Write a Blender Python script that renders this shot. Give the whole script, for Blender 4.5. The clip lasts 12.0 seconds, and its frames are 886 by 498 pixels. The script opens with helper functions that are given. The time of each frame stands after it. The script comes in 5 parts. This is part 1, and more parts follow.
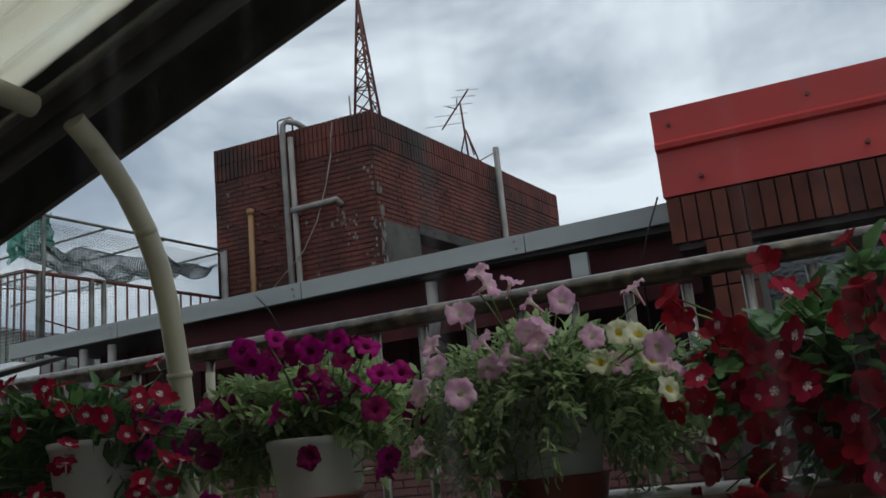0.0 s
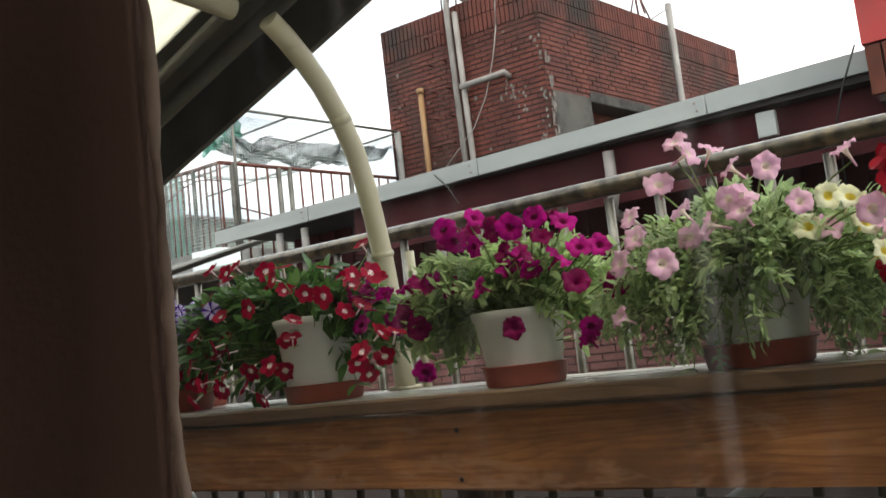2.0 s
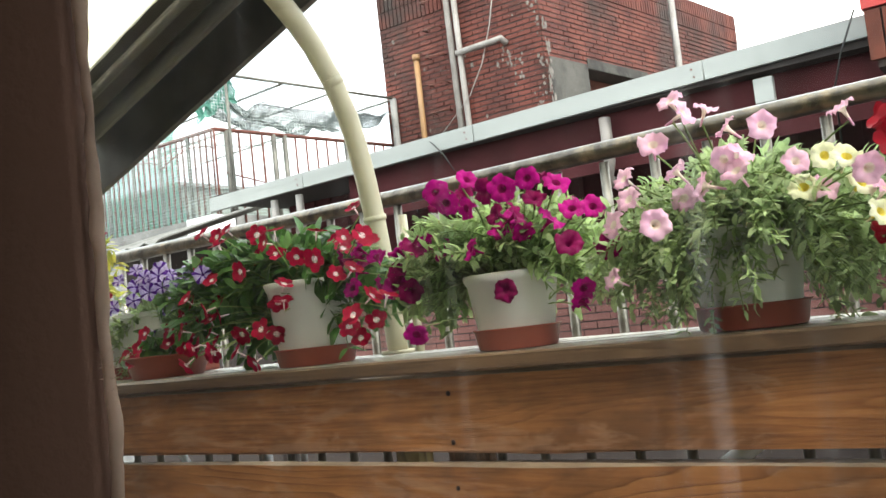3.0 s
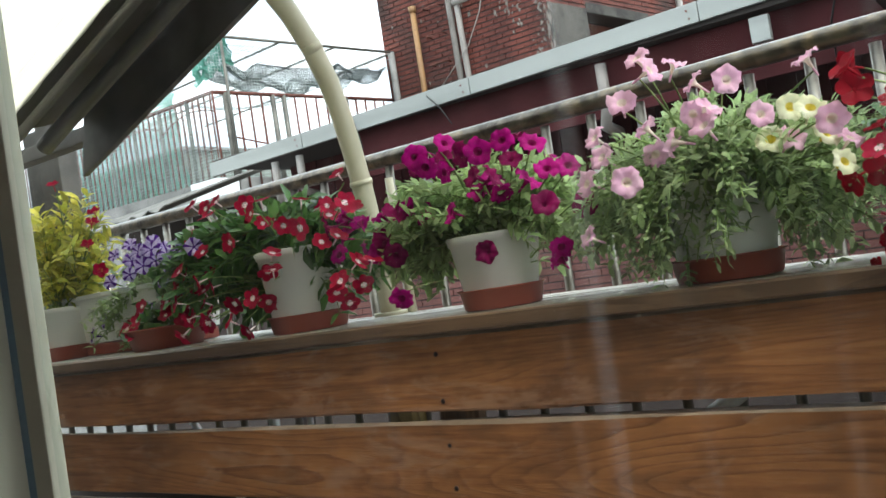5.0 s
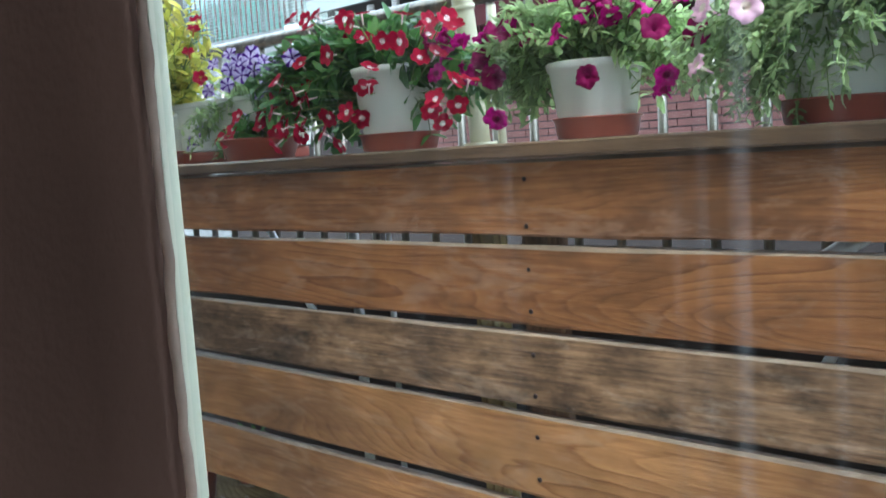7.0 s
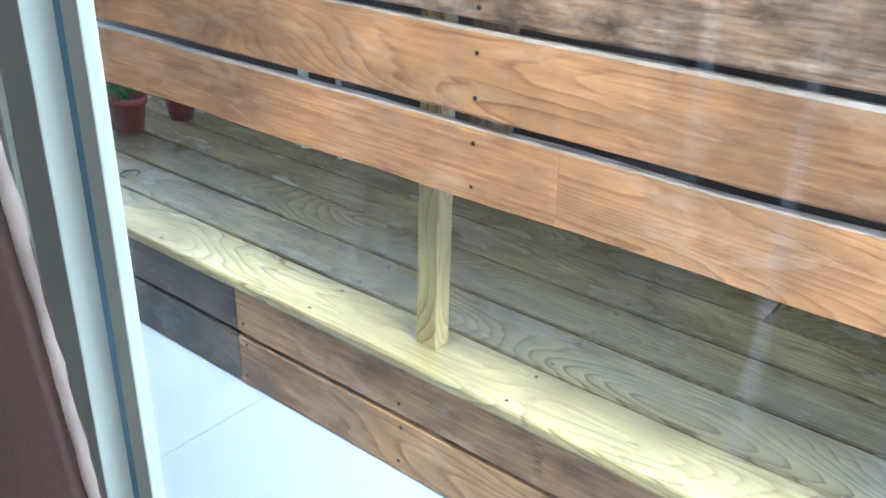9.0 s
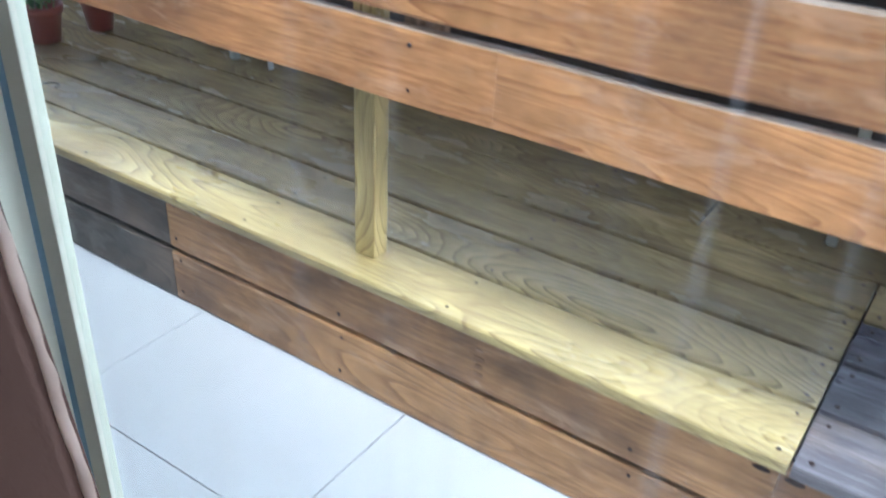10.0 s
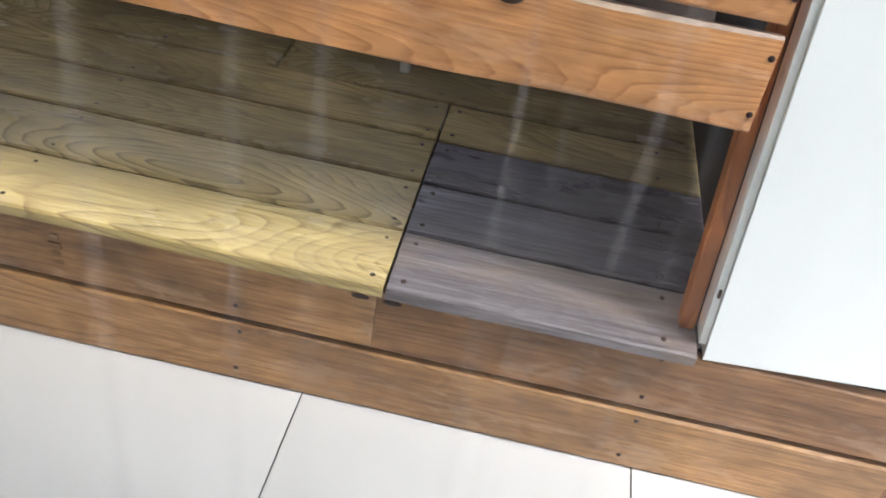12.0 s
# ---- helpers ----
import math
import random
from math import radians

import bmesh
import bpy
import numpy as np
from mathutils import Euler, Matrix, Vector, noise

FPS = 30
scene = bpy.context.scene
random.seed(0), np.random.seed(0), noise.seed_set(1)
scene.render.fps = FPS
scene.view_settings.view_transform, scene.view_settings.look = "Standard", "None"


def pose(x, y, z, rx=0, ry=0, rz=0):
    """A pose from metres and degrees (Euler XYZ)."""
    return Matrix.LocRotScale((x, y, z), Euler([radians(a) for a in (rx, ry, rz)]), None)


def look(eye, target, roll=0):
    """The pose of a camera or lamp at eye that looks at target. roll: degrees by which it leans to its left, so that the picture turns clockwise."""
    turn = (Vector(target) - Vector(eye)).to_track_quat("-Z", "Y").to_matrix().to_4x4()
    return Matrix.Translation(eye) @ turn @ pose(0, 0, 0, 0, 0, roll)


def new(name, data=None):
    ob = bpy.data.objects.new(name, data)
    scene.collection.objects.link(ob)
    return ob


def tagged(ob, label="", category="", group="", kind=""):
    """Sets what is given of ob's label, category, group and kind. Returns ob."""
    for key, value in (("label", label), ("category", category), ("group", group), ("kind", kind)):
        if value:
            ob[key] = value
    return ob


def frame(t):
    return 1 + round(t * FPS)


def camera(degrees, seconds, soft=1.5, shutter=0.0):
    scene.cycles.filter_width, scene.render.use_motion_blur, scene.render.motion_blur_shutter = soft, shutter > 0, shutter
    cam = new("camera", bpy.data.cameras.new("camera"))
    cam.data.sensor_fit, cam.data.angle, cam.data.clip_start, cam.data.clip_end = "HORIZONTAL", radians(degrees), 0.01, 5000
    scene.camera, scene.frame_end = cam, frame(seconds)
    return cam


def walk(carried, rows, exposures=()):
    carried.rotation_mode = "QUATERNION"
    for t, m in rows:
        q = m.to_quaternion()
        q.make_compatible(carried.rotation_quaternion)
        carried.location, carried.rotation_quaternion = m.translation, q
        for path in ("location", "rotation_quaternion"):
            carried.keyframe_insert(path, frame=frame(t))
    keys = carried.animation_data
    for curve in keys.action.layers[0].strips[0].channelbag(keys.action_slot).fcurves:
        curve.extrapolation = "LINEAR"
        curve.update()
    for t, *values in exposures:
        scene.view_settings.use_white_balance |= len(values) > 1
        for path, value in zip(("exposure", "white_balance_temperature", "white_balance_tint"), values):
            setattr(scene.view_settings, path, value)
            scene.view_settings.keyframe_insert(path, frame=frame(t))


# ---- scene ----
cam = camera(52.9, 12.0, shutter=0.3)

PATH = [
    (0, (0.842, -1.141, 1.492), (0.098, 0.655, 1.963), -5.5),
    (0.5, (0.837, -1.132, 1.485), (0.078, 0.674, 1.889), -5.0),
    (1, (0.827, -1.176, 1.478), (-0.102, 0.558, 1.838), -5.6),
    (1.5, (0.836, -1.193, 1.503), (-0.229, 0.473, 1.803), -6.4),
    (2, (0.827, -1.187, 1.496), (-0.296, 0.451, 1.726), -6.4),
    (2.5, (0.822, -1.177, 1.489), (-0.312, 0.462, 1.66), -6.3),
    (3, (0.823, -1.171, 1.487), (-0.304, 0.474, 1.646), -6.3),
    (3.5, (0.822, -1.184, 1.493), (-0.292, 0.471, 1.635), -6.1),
    (5.3, (0.875, -1.158, 1.502), (-0.314, 0.45, 1.544), -10.0),
    (5.5, (0.871, -1.181, 1.508), (-0.355, 0.398, 1.538), -10.3),
    (6, (0.864, -1.168, 1.492), (-0.442, 0.346, 1.45), -9.3),
    (6.5, (0.865, -1.171, 1.473), (-0.453, 0.328, 1.349), -6.8),
    (7, (0.855, -1.18, 1.427), (-0.459, 0.311, 1.205), -3.6),
    (7.5, (0.85, -1.163, 1.408), (-0.45, 0.31, 1.034), -3.3),
    (7.7, (0.833, -1.162, 1.39), (-0.434, 0.314, 0.925), -2.7),
    (9.3, (0.833, -1.14, 1.275), (-0.243, 0.272, 0.355), 2.3),
    (9.5, (0.82, -1.147, 1.283), (-0.233, 0.275, 0.349), 2.6),
    (10, (0.828, -1.144, 1.253), (-0.104, 0.292, 0.219), 2.9),
    (10.5, (0.845, -1.11, 1.233), (0.139, 0.254, -0.049), 2.2),
    (11, (0.875, -1.076, 1.21), (0.482, 0.388, -0.095), 5.9),
    (11.5, (0.883, -1.06, 1.208), (0.752, 0.464, -0.08), 9.6),
    (12, (0.888, -1.069, 1.214), (0.784, 0.513, -0.006), 10.0),
]
EXPOSURE = ((0.0, -0.26, 6100, 10), (0.5, -0.12, 6200, 10), (1.0, 0.0, 6300, 10), (1.5, 0.88, 6700, 10), (2.0, 1.42, 6900, 10), (2.5, 2.12, 6900, 8), (3.0, 2.35, 6800, 7), (3.5, 2.48, 6600, 6), (5.5, 1.74, 6300, 6), (6.0, 1.92, 6200, 5), (6.5, 2.1, 6100, 4), (7.0, 2.6, 5400, 2), (7.5, 3.22, 4850, 0), (9.5, 3.78, 4750, 4), (10.0, 3.42, 5150, 8), (10.5, 3.0, 6100, 12), (11.0, 3.08, 6300, 13), (12.0, 2.93, 6400, 14))
walk(cam, [(t, look(eye, target, roll)) for t, eye, target, roll in PATH], EXPOSURE)


# ---- light ----
world = bpy.data.worlds.new("sky")
scene.world = world
world.use_nodes = True
wn, wl = world.node_tree.nodes, world.node_tree.links
wn.clear()
w_out = wn.new("ShaderNodeOutputWorld")
w_bg = wn.new("ShaderNodeBackground")
w_sky = wn.new("ShaderNodeTexSky")
w_sky.sky_type = "NISHITA"
w_sky.sun_disc = False
w_sky.sun_elevation, w_sky.sun_rotation = radians(51), radians(112)
w_sky.air_density, w_sky.dust_density = 1.0, 3.0
w_co = wn.new("ShaderNodeTexCoord")
w_map = wn.new("ShaderNodeMapping")
w_map.inputs["Scale"].default_value = (1.0, 1.0, 2.6)
w_noise = wn.new("ShaderNodeTexNoise")
w_noise.inputs["Scale"].default_value = 2.3
w_noise.inputs["Detail"].default_value = 7
w_noise.inputs["Roughness"].default_value = 0.56
w_noise.inputs["Distortion"].default_value = 0.35
w_ramp = wn.new("ShaderNodeValToRGB")
w_ramp.color_ramp.elements[0].position, w_ramp.color_ramp.elements[0].color = 0.40, (4.9, 5.5, 6.4, 1)
w_ramp.color_ramp.elements[1].position, w_ramp.color_ramp.elements[1].color = 0.60, (12.2, 12.5, 12.8, 1)
w_mix = wn.new("ShaderNodeMixRGB")
w_mix.inputs["Fac"].default_value = 0.85
wl.new(w_co.outputs["Generated"], w_map.inputs["Vector"])
wl.new(w_map.outputs["Vector"], w_noise.inputs["Vector"])
wl.new(w_noise.outputs["Fac"], w_ramp.inputs["Fac"])
wl.new(w_sky.outputs["Color"], w_mix.inputs["Color1"])
wl.new(w_ramp.outputs["Color"], w_mix.inputs["Color2"])
wl.new(w_mix.outputs["Color"], w_bg.inputs["Color"])
w_bg.inputs["Strength"].default_value = 0.1
wl.new(w_bg.outputs["Background"], w_out.inputs["Surface"])

sun_data = bpy.data.lights.new("sun", "SUN")
sun_data.energy, sun_data.angle, sun_data.color = 0.8, radians(18), (1.0, 0.97, 0.92)
sun = new("sun", sun_data)
sun.matrix_world = look((6, -2.4, 8), (0, 0, 0))


# ---- materials ----
def material(name, base=(0.5, 0.5, 0.5), rough=0.6, metal=0.0, other=None, scale=6.0, stretch=(1, 1, 1), low=0.35, high=0.65, bump=0.2, fine=40.0, spec=0.5, vary=0.0, stain=None, stain_scale=1.5, stain_at=(0.55, 0.72)):
    """A surface with two scales of variation, fine relief and, if wanted, stains and a tone of its own for each piece."""
    m = bpy.data.materials.new(name)
    m.use_nodes = True
    n, l = m.node_tree.nodes, m.node_tree.links
    b = n["Principled BSDF"]
    b.inputs["Roughness"].default_value = rough
    b.inputs["Metallic"].default_value = metal
    b.inputs["Specular IOR Level"].default_value = spec
    co = n.new("ShaderNodeTexCoord")
    mp = n.new("ShaderNodeMapping")
    mp.inputs["Scale"].default_value = stretch
    info = n.new("ShaderNodeObjectInfo")
    shift = n.new("ShaderNodeVectorMath")
    shift.operation = "SCALE"
    shift.inputs["Scale"].default_value = 37.0 if vary else 0.0
    comb = n.new("ShaderNodeCombineXYZ")
    for k in range(3):
        l.new(info.outputs["Random"], comb.inputs[k])
    l.new(comb.outputs[0], shift.inputs[0])
    l.new(co.outputs["Object"], mp.inputs["Vector"])
    l.new(shift.outputs[0], mp.inputs["Location"])
    no = n.new("ShaderNodeTexNoise")
    no.inputs["Scale"].default_value = scale
    no.inputs["Detail"].default_value = 5
    l.new(mp.outputs[0], no.inputs["Vector"])
    rp = n.new("ShaderNodeValToRGB")
    rp.color_ramp.elements[0].position, rp.color_ramp.elements[1].position = low, high
    o = other or tuple(c * 0.75 for c in base)
    rp.color_ramp.elements[0].color, rp.color_ramp.elements[1].color = (*o, 1), (*base, 1)
    l.new(no.outputs["Fac"], rp.inputs["Fac"])
    col = rp.outputs["Color"]
    if stain:
        ns = n.new("ShaderNodeTexNoise")
        ns.inputs["Scale"].default_value = stain_scale
        ns.inputs["Detail"].default_value = 6
        ns.inputs["Roughness"].default_value = 0.65
        l.new(co.outputs["Object"], ns.inputs["Vector"])
        rs = n.new("ShaderNodeValToRGB")
        rs.color_ramp.elements[0].position, rs.color_ramp.elements[1].position = stain_at
        l.new(ns.outputs["Fac"], rs.inputs["Fac"])
        mx = n.new("ShaderNodeMixRGB")
        l.new(rs.outputs["Color"], mx.inputs["Fac"])
        l.new(col, mx.inputs["Color1"])
        mx.inputs["Color2"].default_value = (*stain, 1)
        col = mx.outputs["Color"]
    if vary:
        hs = n.new("ShaderNodeHueSaturation")
        rg = n.new("ShaderNodeMapRange")
        rg.inputs["To Min"].default_value, rg.inputs["To Max"].default_value = 1 - vary, 1 + vary
        l.new(info.outputs["Random"], rg.inputs["Value"])
        l.new(rg.outputs[0], hs.inputs["Value"])
        l.new(col, hs.inputs["Color"])
        col = hs.outputs["Color"]
    l.new(col, b.inputs["Base Color"])
    nf = n.new("ShaderNodeTexNoise")
    nf.inputs["Scale"].default_value = fine
    nf.inputs["Detail"].default_value = 4
    l.new(mp.outputs[0], nf.inputs["Vector"])
    bp = n.new("ShaderNodeBump")
    bp.inputs["Strength"].default_value = bump
    bp.inputs["Distance"].default_value = 0.01
    l.new(nf.outputs["Fac"], bp.inputs["Height"])
    l.new(bp.outputs["Normal"], b.inputs["Normal"])
    return m


def wood(name, light, dark, rough=0.5, weather=None, amount=0.5, rings=13.0, vary=0.12, spec=0.4, blotch=(7.0, 10.0, 10.0), depth=0.32, figure=(0.95, 0.22), run=0.42, sparse=(0.42, 0.62), scuff=0.36):
    """Boards with growth rings stretched along x, streaks, knots' waves and patches of weathering."""
    m = bpy.data.materials.new(name)
    m.use_nodes = True
    n, l = m.node_tree.nodes, m.node_tree.links
    b = n["Principled BSDF"]
    b.inputs["Specular IOR Level"].default_value = spec
    co = n.new("ShaderNodeTexCoord")
    info = n.new("ShaderNodeObjectInfo")
    mul = n.new("ShaderNodeMath")
    mul.operation = "MULTIPLY"
    mul.inputs[1].default_value = 53.0
    l.new(info.outputs["Random"], mul.inputs[0])
    comb = n.new("ShaderNodeCombineXYZ")
    for k in range(3):
        l.new(mul.outputs[0], comb.inputs[k])
    add = n.new("ShaderNodeVectorMath")
    l.new(co.outputs["Object"], add.inputs[0])
    l.new(comb.outputs[0], add.inputs[1])
    mp = n.new("ShaderNodeMapping")
    mp.inputs["Scale"].default_value = (run, 3.6, 3.6)
    l.new(add.outputs[0], mp.inputs["Vector"])
    # cathedral figure: contour lines of a slow field
    field = n.new("ShaderNodeTexNoise")
    field.inputs["Scale"].default_value = 1.35
    field.inputs["Detail"].default_value = 1.2
    field.inputs["Roughness"].default_value = 0.35
    l.new(mp.outputs[0], field.inputs["Vector"])
    mw = n.new("ShaderNodeMapping")
    mw.inputs["Scale"].default_value = (5.0, 40.0, 40.0)
    l.new(add.outputs[0], mw.inputs["Vector"])
    waver = n.new("ShaderNodeTexNoise")
    waver.inputs["Scale"].default_value = 1.0
    waver.inputs["Detail"].default_value = 3
    l.new(mw.outputs[0], waver.inputs["Vector"])
    bent = n.new("ShaderNodeMath")
    bent.operation = "MULTIPLY_ADD"
    bent.inputs[1].default_value = 0.022
    l.new(waver.outputs["Fac"], bent.inputs[0])
    l.new(field.outputs["Fac"], bent.inputs[2])
    ring = n.new("ShaderNodeMath")
    ring.operation = "MULTIPLY"
    ring.inputs[1].default_value = rings * 4.6
    l.new(bent.outputs[0], ring.inputs[0])
    saw = n.new("ShaderNodeMath")
    saw.operation = "FRACT"
    l.new(ring.outputs[0], saw.inputs[0])
    curve = n.new("ShaderNodeValToRGB")
    e = curve.color_ramp.elements
    e[0].position, e[0].color = 0.0, (0.0, 0.0, 0.0, 1)
    e[1].position, e[1].color = 0.70, (0.38, 0.38, 0.38, 1)
    e2 = e.new(0.93)
    e2.color = (1, 1, 1, 1)
    e3 = e.new(1.0)
    e3.color = (0.1, 0.1, 0.1, 1)
    l.new(saw.outputs[0], curve.inputs["Fac"])
    mm = n.new("ShaderNodeMapping")
    mm.inputs["Scale"].default_value = (1.6, 5.0, 5.0)
    l.new(add.outputs[0], mm.inputs["Vector"])
    where = n.new("ShaderNodeTexNoise")
    where.inputs["Scale"].default_value = 1.0
    where.inputs["Detail"].default_value = 4
    l.new(mm.outputs[0], where.inputs["Vector"])
    wr = n.new("ShaderNodeMapRange")
    wr.inputs["From Min"].default_value, wr.inputs["From Max"].default_value = sparse
    wr.inputs["To Min"].default_value, wr.inputs["To Max"].default_value = figure
    l.new(where.outputs["Fac"], wr.inputs["Value"])
    mg = n.new("ShaderNodeMapping")
    mg.inputs["Scale"].default_value = (3.0, 75.0, 75.0)
    l.new(add.outputs[0], mg.inputs["Vector"])
    grain = n.new("ShaderNodeTexNoise")
    grain.inputs["Scale"].default_value = 2.0
    grain.inputs["Detail"].default_value = 8
    grain.inputs["Roughness"].default_value = 0.7
    l.new(mg.outputs[0], grain.inputs["Vector"])
    mixg = n.new("ShaderNodeMixRGB")
    l.new(wr.outputs[0], mixg.inputs["Fac"])
    l.new(curve.outputs["Color"], mixg.inputs["Color1"])
    gr = n.new("ShaderNodeMapRange")
    gr.inputs["From Min"].default_value, gr.inputs["From Max"].default_value = 0.34, 0.66
    l.new(grain.outputs["Fac"], gr.inputs["Value"])
    l.new(gr.outputs[0], mixg.inputs["Color2"])
    tone = n.new("ShaderNodeMixRGB")
    tone.inputs["Color1"].default_value, tone.inputs["Color2"].default_value = (*light, 1), (*dark, 1)
    l.new(mixg.outputs["Color"], tone.inputs["Fac"])
    col = tone.outputs["Color"]
    big = n.new("ShaderNodeTexNoise")
    big.inputs["Scale"].default_value = 2.6
    big.inputs["Detail"].default_value = 6
    big.inputs["Roughness"].default_value = 0.62
    mb = n.new("ShaderNodeMapping")
    mb.inputs["Scale"].default_value = (0.9, 2.2, 2.2)
    l.new(add.outputs[0], mb.inputs["Vector"])
    l.new(mb.outputs[0], big.inputs["Vector"])
    if weather:
        rs = n.new("ShaderNodeValToRGB")
        rs.color_ramp.elements[0].position = 0.62 - 0.3 * amount
        rs.color_ramp.elements[1].position = 0.86 - 0.3 * amount
        l.new(big.outputs["Fac"], rs.inputs["Fac"])
        half = n.new("ShaderNodeMath")
        half.operation = "MULTIPLY"
        half.inputs[1].default_value = 0.85
        l.new(rs.outputs["Color"], half.inputs[0])
        mx = n.new("ShaderNodeMixRGB")
        l.new(half.outputs[0], mx.inputs["Fac"])
        l.new(col, mx.inputs["Color1"])
        mx.inputs["Color2"].default_value = (*weather, 1)
        col = mx.outputs["Color"]
    # rubbed places with hard, torn outlines where the stain has worn off
    mu = n.new("ShaderNodeMapping")
    mu.inputs["Scale"].default_value = (5.0, 17.0, 17.0)
    l.new(add.outputs[0], mu.inputs["Vector"])
    torn = n.new("ShaderNodeTexNoise")
    torn.inputs["Scale"].default_value = 1.0
    torn.inputs["Detail"].default_value = 9
    torn.inputs["Roughness"].default_value = 0.72
    torn.inputs["Distortion"].default_value = 0.6
    l.new(mu.outputs[0], torn.inputs["Vector"])
    tm = n.new("ShaderNodeMapRange")
    tm.inputs["From Min"].default_value, tm.inputs["From Max"].default_value = 0.53, 0.60
    tm.inputs["To Max"].default_value = scuff
    l.new(torn.outputs["Fac"], tm.inputs["Value"])
    rub = n.new("ShaderNodeMixRGB")
    l.new(tm.outputs[0], rub.inputs["Fac"])
    l.new(col, rub.inputs["Color1"])
    rub.inputs["Color2"].default_value = (*(0.75 * c + 0.12 for c in light), 1)
    col = rub.outputs["Color"]
    # blotches and scuffs of finger's breadth
    ml = n.new("ShaderNodeMapping")
    ml.inputs["Scale"].default_value = blotch
    l.new(add.outputs[0], ml.inputs["Vector"])
    blot = n.new("ShaderNodeTexNoise")
    blot.inputs["Scale"].default_value = 1.0
    blot.inputs["Detail"].default_value = 7
    blot.inputs["Roughness"].default_value = 0.68
    l.new(ml.outputs[0], blot.inputs["Vector"])
    br = n.new("ShaderNodeMapRange")
    br.inputs["From Min"].default_value, br.inputs["From Max"].default_value = 0.3, 0.7
    br.inputs["To Min"].default_value, br.inputs["To Max"].default_value = 1 - depth, 1 + depth
    l.new(blot.outputs["Fac"], br.inputs["Value"])
    rg = n.new("ShaderNodeMapRange")
    rg.inputs["To Min"].default_value, rg.inputs["To Max"].default_value = 1 - vary, 1 + vary
    l.new(info.outputs["Random"], rg.inputs["Value"])
    both = n.new("ShaderNodeMath")
    both.operation = "MULTIPLY"
    l.new(rg.outputs[0], both.inputs[0])
    l.new(br.outputs[0], both.inputs[1])
    hs = n.new("ShaderNodeHueSaturation")
    l.new(both.outputs[0], hs.inputs["Value"])
    l.new(col, hs.inputs["Color"])
    l.new(hs.outputs["Color"], b.inputs["Base Color"])
    rr = n.new("ShaderNodeMapRange")
    rr.inputs["To Min"].default_value, rr.inputs["To Max"].default_value = rough - 0.12, rough + 0.15
    l.new(big.outputs["Fac"], rr.inputs["Value"])
    l.new(rr.outputs[0], b.inputs["Roughness"])
    bp = n.new("ShaderNodeBump")
    bp.inputs["Strength"].default_value = 0.25
    bp.inputs["Distance"].default_value = 0.004
    l.new(mixg.outputs["Color"], bp.inputs["Height"])
    l.new(bp.outputs["Normal"], b.inputs["Normal"])
    return m


M_FENCE = wood("fence_wood", (0.57, 0.275, 0.108), (0.26, 0.098, 0.036), 0.5, (0.20, 0.095, 0.048), 0.40)
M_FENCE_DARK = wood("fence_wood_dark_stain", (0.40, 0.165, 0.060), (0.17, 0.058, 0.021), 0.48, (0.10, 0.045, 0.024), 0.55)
M_FENCE_OLD = wood("fence_wood_weathered", (0.34, 0.19, 0.10), (0.10, 0.052, 0.03), 0.6, (0.08, 0.048, 0.032), 0.6, 9.0, 0.12, 0.3, (11.0, 22.0, 22.0), 0.75, (1.0, 0.8))
M_RISER = wood("riser_wood", (0.45, 0.24, 0.10), (0.17, 0.08, 0.032), 0.5, (0.12, 0.065, 0.037), 0.5, 7.0)
M_RISER_RED = wood("riser_wood_red", (0.33, 0.165, 0.070), (0.125, 0.052, 0.022), 0.5, (0.11, 0.055, 0.03), 0.5, 7.0)
M_RISER_OLD = wood("riser_wood_weathered", (0.17, 0.12, 0.085), (0.07, 0.05, 0.04), 0.5, (0.055, 0.05, 0.045), 0.75)
M_DECK_NEW = wood("deck_wood_new", (0.47, 0.36, 0.15), (0.15, 0.095, 0.035), 0.27, (0.27, 0.185, 0.075), 0.5, 7.0, 0.08, 0.5, (4.0, 14.0, 14.0), 0.28, (0.60, 0.05), 0.95, (0.38, 0.62), 0.12)
M_DECK = wood("deck_wood_worn", (0.42, 0.315, 0.145), (0.13, 0.088, 0.04), 0.24, (0.17, 0.125, 0.07), 0.62, 9.0, 0.14, 0.5, (4.0, 14.0, 14.0), 0.28, (0.72, 0.12), 0.95, (0.38, 0.62), 0.12)
M_DECK_GREY = wood("deck_wood_grey", (0.118, 0.106, 0.136), (0.014, 0.012, 0.015), 0.27, (0.075, 0.060, 0.062), 0.35, 12.0, 0.2, 0.5, (3.0, 30.0, 30.0), 0.5, (1.0, 0.7), 0.42, (0.38, 0.62), 0.05)
M_DECK_RUBBED = wood("deck_wood_rubbed", (0.172, 0.150, 0.166), (0.042, 0.035, 0.036), 0.30, (0.21, 0.135, 0.085), 0.45, 12.0, 0.1, 0.5, (3.0, 30.0, 30.0), 0.45, (1.0, 0.7), 0.42, (0.38, 0.62), 0.05)
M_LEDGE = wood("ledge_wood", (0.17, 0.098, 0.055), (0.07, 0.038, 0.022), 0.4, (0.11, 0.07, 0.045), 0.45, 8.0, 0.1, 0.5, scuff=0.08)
# Pale grey carries the sky's reflection on the wet shelf top.
M_LEDGE_TOP = wood("ledge_top_sky_sheen", (0.52, 0.50, 0.46), (0.34, 0.32, 0.28), 0.24, (0.40, 0.37, 0.32), 0.4, 8.0, 0.1, 0.7)
# Paler than the boards: sky reflected on their top edges, put into colour.
M_BOARD_EDGE = wood("board_edge_sky_shine", (0.30, 0.21, 0.145), (0.15, 0.09, 0.06), 0.4, (0.16, 0.10, 0.065), 0.4, 8.0, 0.1, 0.6)
